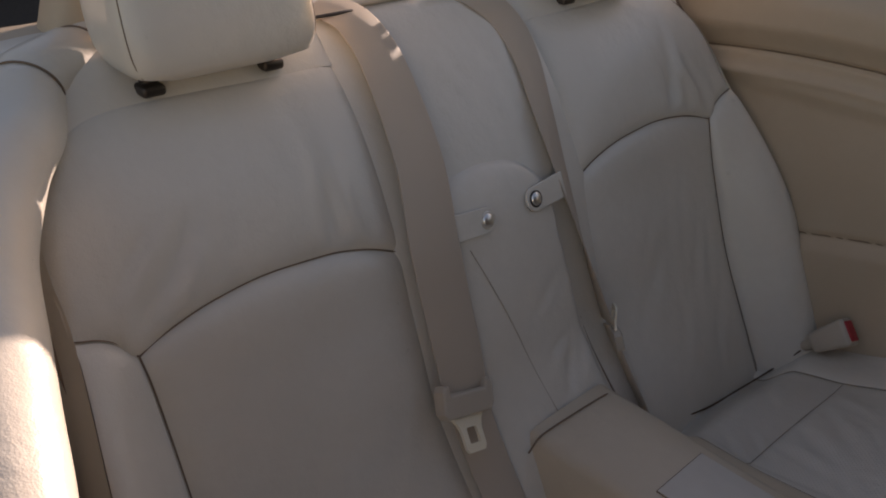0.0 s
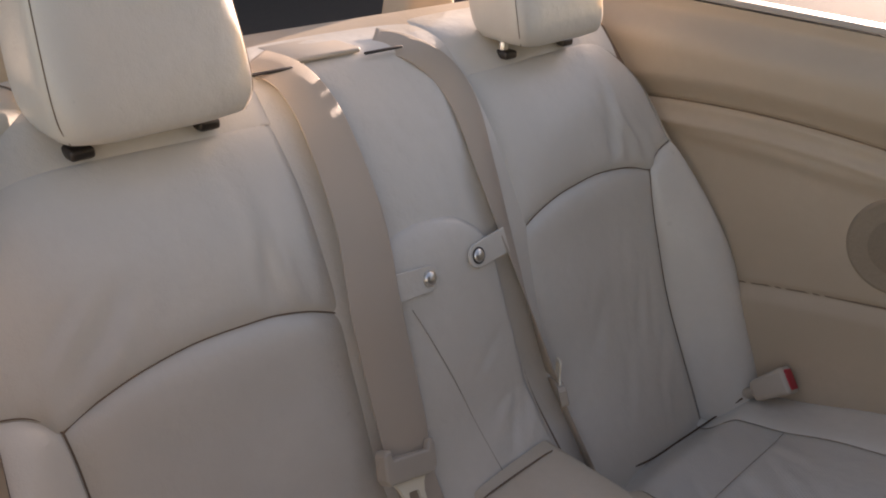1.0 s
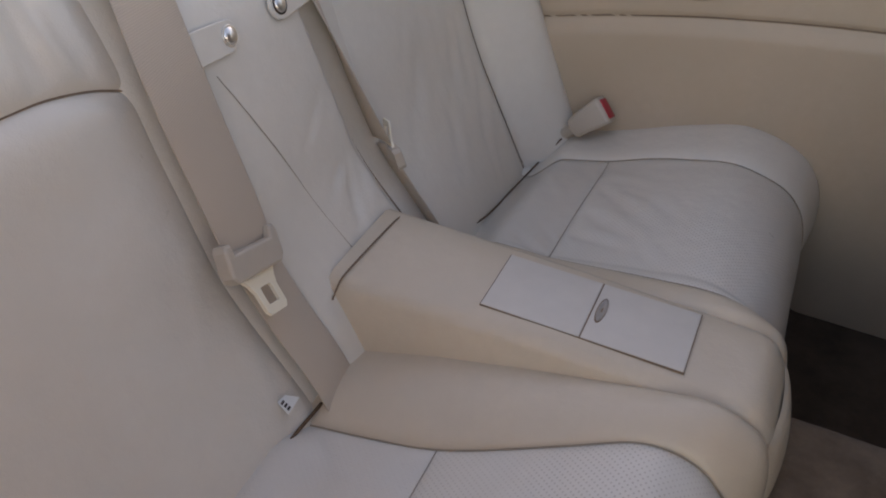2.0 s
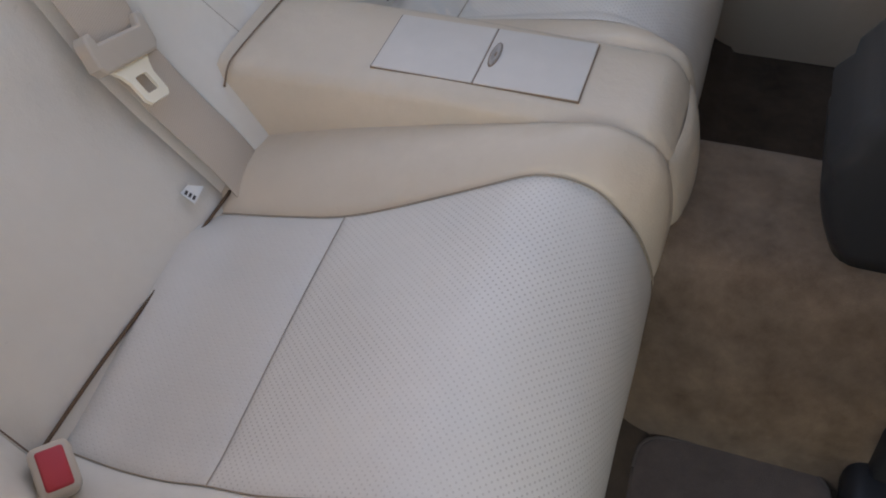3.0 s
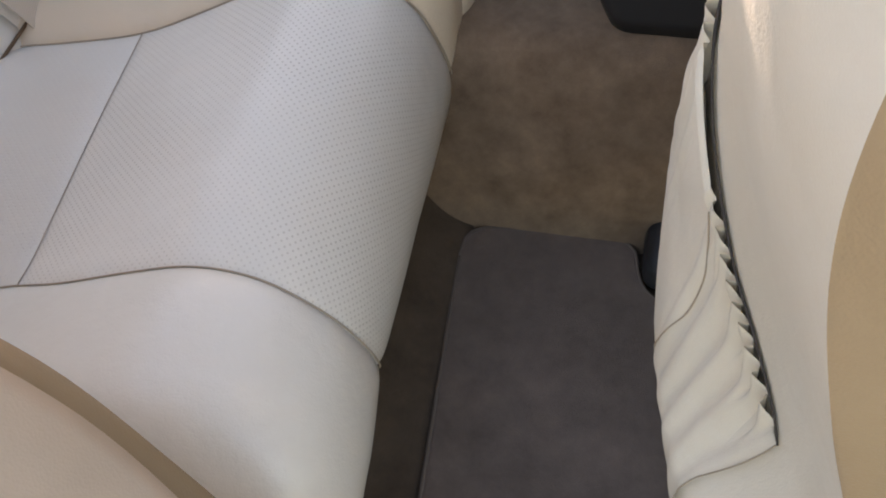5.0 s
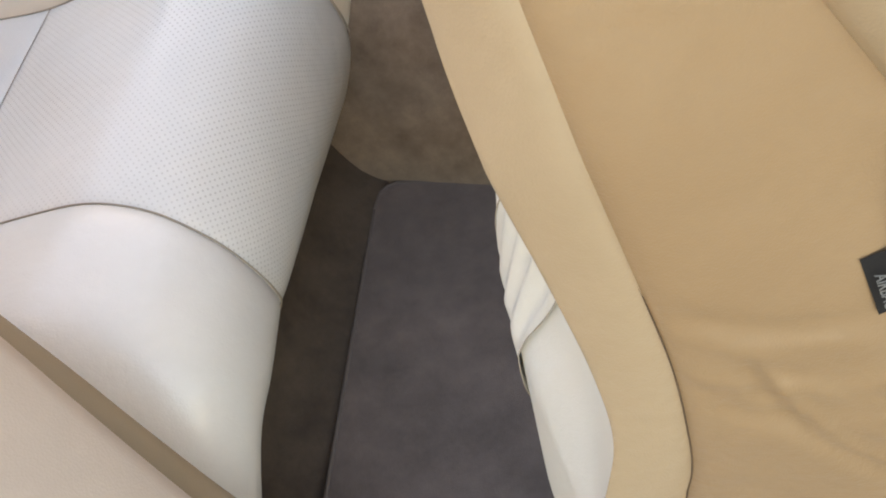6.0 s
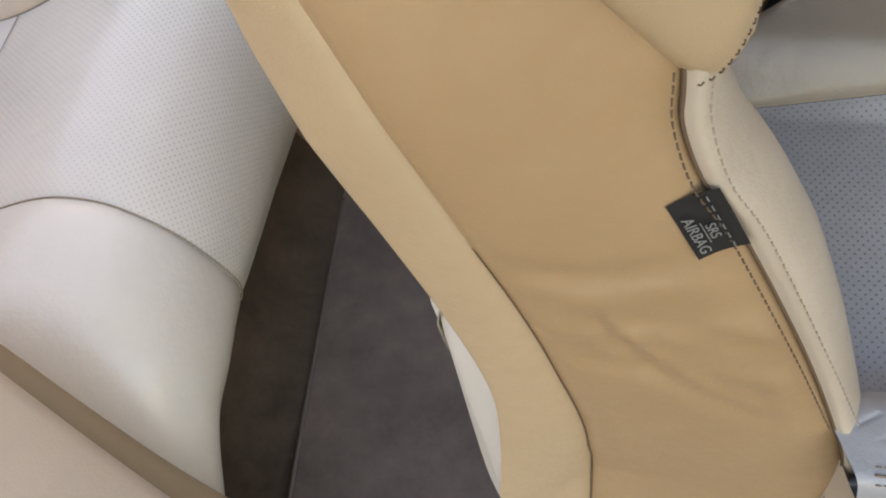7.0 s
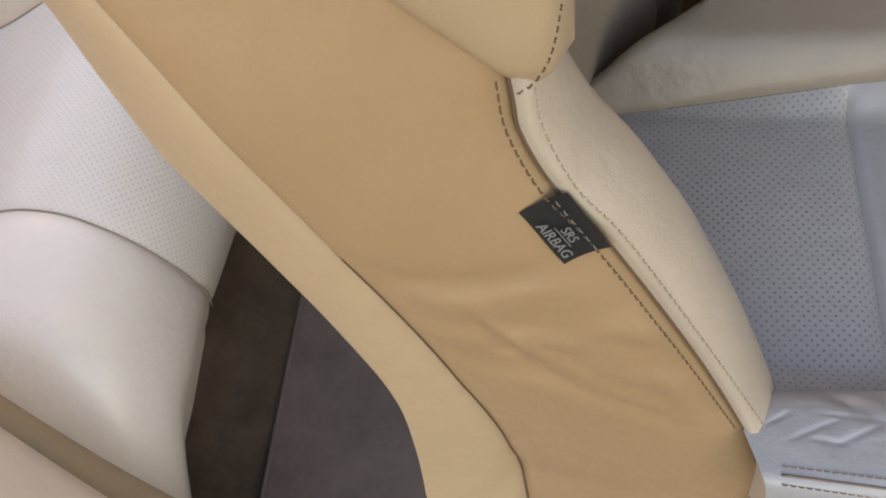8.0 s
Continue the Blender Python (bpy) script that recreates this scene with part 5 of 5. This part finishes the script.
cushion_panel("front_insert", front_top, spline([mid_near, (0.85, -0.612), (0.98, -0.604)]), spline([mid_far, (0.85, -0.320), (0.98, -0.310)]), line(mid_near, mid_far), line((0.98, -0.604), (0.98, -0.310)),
              FRONT_SHADED, front, (0, 0, 1), 40, 40, 0.006, 0.008, 0.006, "btl")
pulls = folds(0.66, -0.655, 0.06, 0.02, 1.1, 8, 52, 0.002)
cracks = [(0.642, -0.671, 0.45, 0.022), (0.676, -0.672, 0.50, 0.024), (0.668, -0.659, -0.05, 0.022), (0.615, -0.664, 0.55, 0.012), (0.71, -0.668, 0.42, 0.022), (0.652, -0.680, -0.1, 0.014), (0.735, -0.66, 0.2, 0.02)]


def worn_bolster(x, y):
    h = pulls(x, y)
    for a, b, t, length in cracks:
        p, q = -(x - a) * math.sin(t) + (y - b) * math.cos(t), (x - a) * math.cos(t) + (y - b) * math.sin(t)
        h = h - 0.0016 * np.exp(-(p / 0.0016) ** 2 - (q / length) ** 4) + 0.0005 * np.exp(-((p - 0.006) / 0.005) ** 2 - (q / length) ** 4)
    return h


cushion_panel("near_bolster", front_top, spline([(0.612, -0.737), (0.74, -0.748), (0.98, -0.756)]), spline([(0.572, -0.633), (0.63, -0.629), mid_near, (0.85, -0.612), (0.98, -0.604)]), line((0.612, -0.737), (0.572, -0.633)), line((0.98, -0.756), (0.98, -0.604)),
              FRONT_SHADED, front, (0, -0.3, 1), 210, 80, 0.006, 0.008, 0.005, "t", worn_bolster, "creased worn leather bolster")
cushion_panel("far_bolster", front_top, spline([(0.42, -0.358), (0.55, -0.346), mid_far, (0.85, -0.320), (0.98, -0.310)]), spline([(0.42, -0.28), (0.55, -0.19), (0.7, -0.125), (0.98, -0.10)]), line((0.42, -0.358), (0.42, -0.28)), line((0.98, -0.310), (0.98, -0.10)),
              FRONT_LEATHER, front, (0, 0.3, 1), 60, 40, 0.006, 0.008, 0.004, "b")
sheet("base_side", [[(x, np.interp(x, [0.55, 0.600, 0.622, 0.74, 0.98], [-0.62, -0.655, -0.729, -0.744, -0.752]) - 0.012 * math.sin(t * 3.1), 0.312 - 0.257 * t) for x in np.linspace(0.55, 0.98, 60)] for t in np.linspace(0, 1, 14)], TRIM, front, "beige side valance")


def lip(y, lift):
    x = np.linspace(0.615, 0.95, 40)
    rise = 0.0040 * np.sin(np.pi * (x - 0.575) / 0.41) ** 0.6 + lift
    return front_top(x, y + (x - 0.598) * -0.045) + rise[:, None] * np.array((0, -0.3, 1.0))


for yy in (-0.7005, -0.714):
    stitches(spline(lip(yy, 0.0006)), 56, front, SEAM, 0.0, 0.0042, 0.0006, "pale stitch")
tube("seam", lip(-0.707, 0.0002), 0.0011, SEAM, front, "sewn seam", 6, 60)

front.matrix_basis = pose(0.4311, -0.4852, 0.2376, 8.65, 2.62, -0.40) @ Matrix.Scale(0.684, 4)

seat_slide = thing("seat_slide", "black steel slide carrying the front seat", "seat slide", at=(0.62, -0.42, 0.03))
for y in (-0.56, -0.28):
    rounded_box("rail", (0.40, 0.035, 0.05), (0.66, y, 0.043), BLACK, seat_slide, "", 0.008, 3)
    for x in (0.52, 0.78):
        rounded_box("leg", (0.05, 0.025, 0.24), (x, y, 0.175), BLACK, seat_slide, "", 0.006, 2)
rounded_box("pan", (0.36, 0.32, 0.03), (0.66, -0.42, 0.30), BLACK, seat_slide, "", 0.008, 2)

# black buckle beside the front seat
fb = thing("belt_buckle", "black front belt buckle between seat and console", "belt buckle", "", at=(0.54, -0.13, 0.24))
rounded_box("housing", (0.04, 0.022, 0.075), (0.545, -0.125, 0.285), BLACK, fb, "", 0.006, 3, Matrix.Rotation(0.3, 4, "Y"))
rounded_box("release_button", (0.028, 0.012, 0.005), (0.556, -0.125, 0.322), RED, fb, "red release button", 0.002, 2, Matrix.Rotation(0.3, 4, "Y"))
rounded_box("stalk", (0.028, 0.012, 0.10), (0.53, -0.125, 0.21), BLACK, fb, "", 0.004, 2)

# ---- distance ----
fence = thing("backdrop", "dark timber fence and shade behind the car", "fence", "", "structure")
rounded_box("fence_wall", (0.2, 30, 3.2), (-7.0, 4, 1.2), FENCE, fence, "", 0.02)
for k in range(14):
    rounded_box("fence_post", (0.12, 0.09, 3.3), (-6.8, -8 + 1.6 * k, 1.2), FENCE, fence, "", 0.02)

# plain unseen front bulkhead that closes the cabin and blocks sky light
bulk = thing("wall_front", "unseen dark brown plain cabin front that blocks sky light", "bulkhead", "", "structure")
rounded_box("front_block", (0.5, 1.5, 1.1), (1.5, 0.0, 0.43), CARPET, bulk, "", 0.08, 4)
# unseen panel, added to hold sky light off the front seat
sheet("sky_block_panel", [[(1.32 - 0.96 * t + 0.012 * k, y, 0.96 + 0.33 * math.sin(1.4 * t) + 0.02 * k) for y in np.linspace(-0.70, 0.72, 16)] for k in (0, 1) for t in (np.linspace(0, 1, 10) if k == 0 else np.linspace(1, 0, 10))], CARPET, bulk, "unseen dark raked panel blocking sky light over the cabin front")
far_door = rounded_box("wall_far", (2.6, 0.06, 1.0), (0.2, 0.80, 0.38), PAINT, None, "", 0.01)
tagged(far_door, "pale outer door skin beyond the side trim", "door", "", "structure")
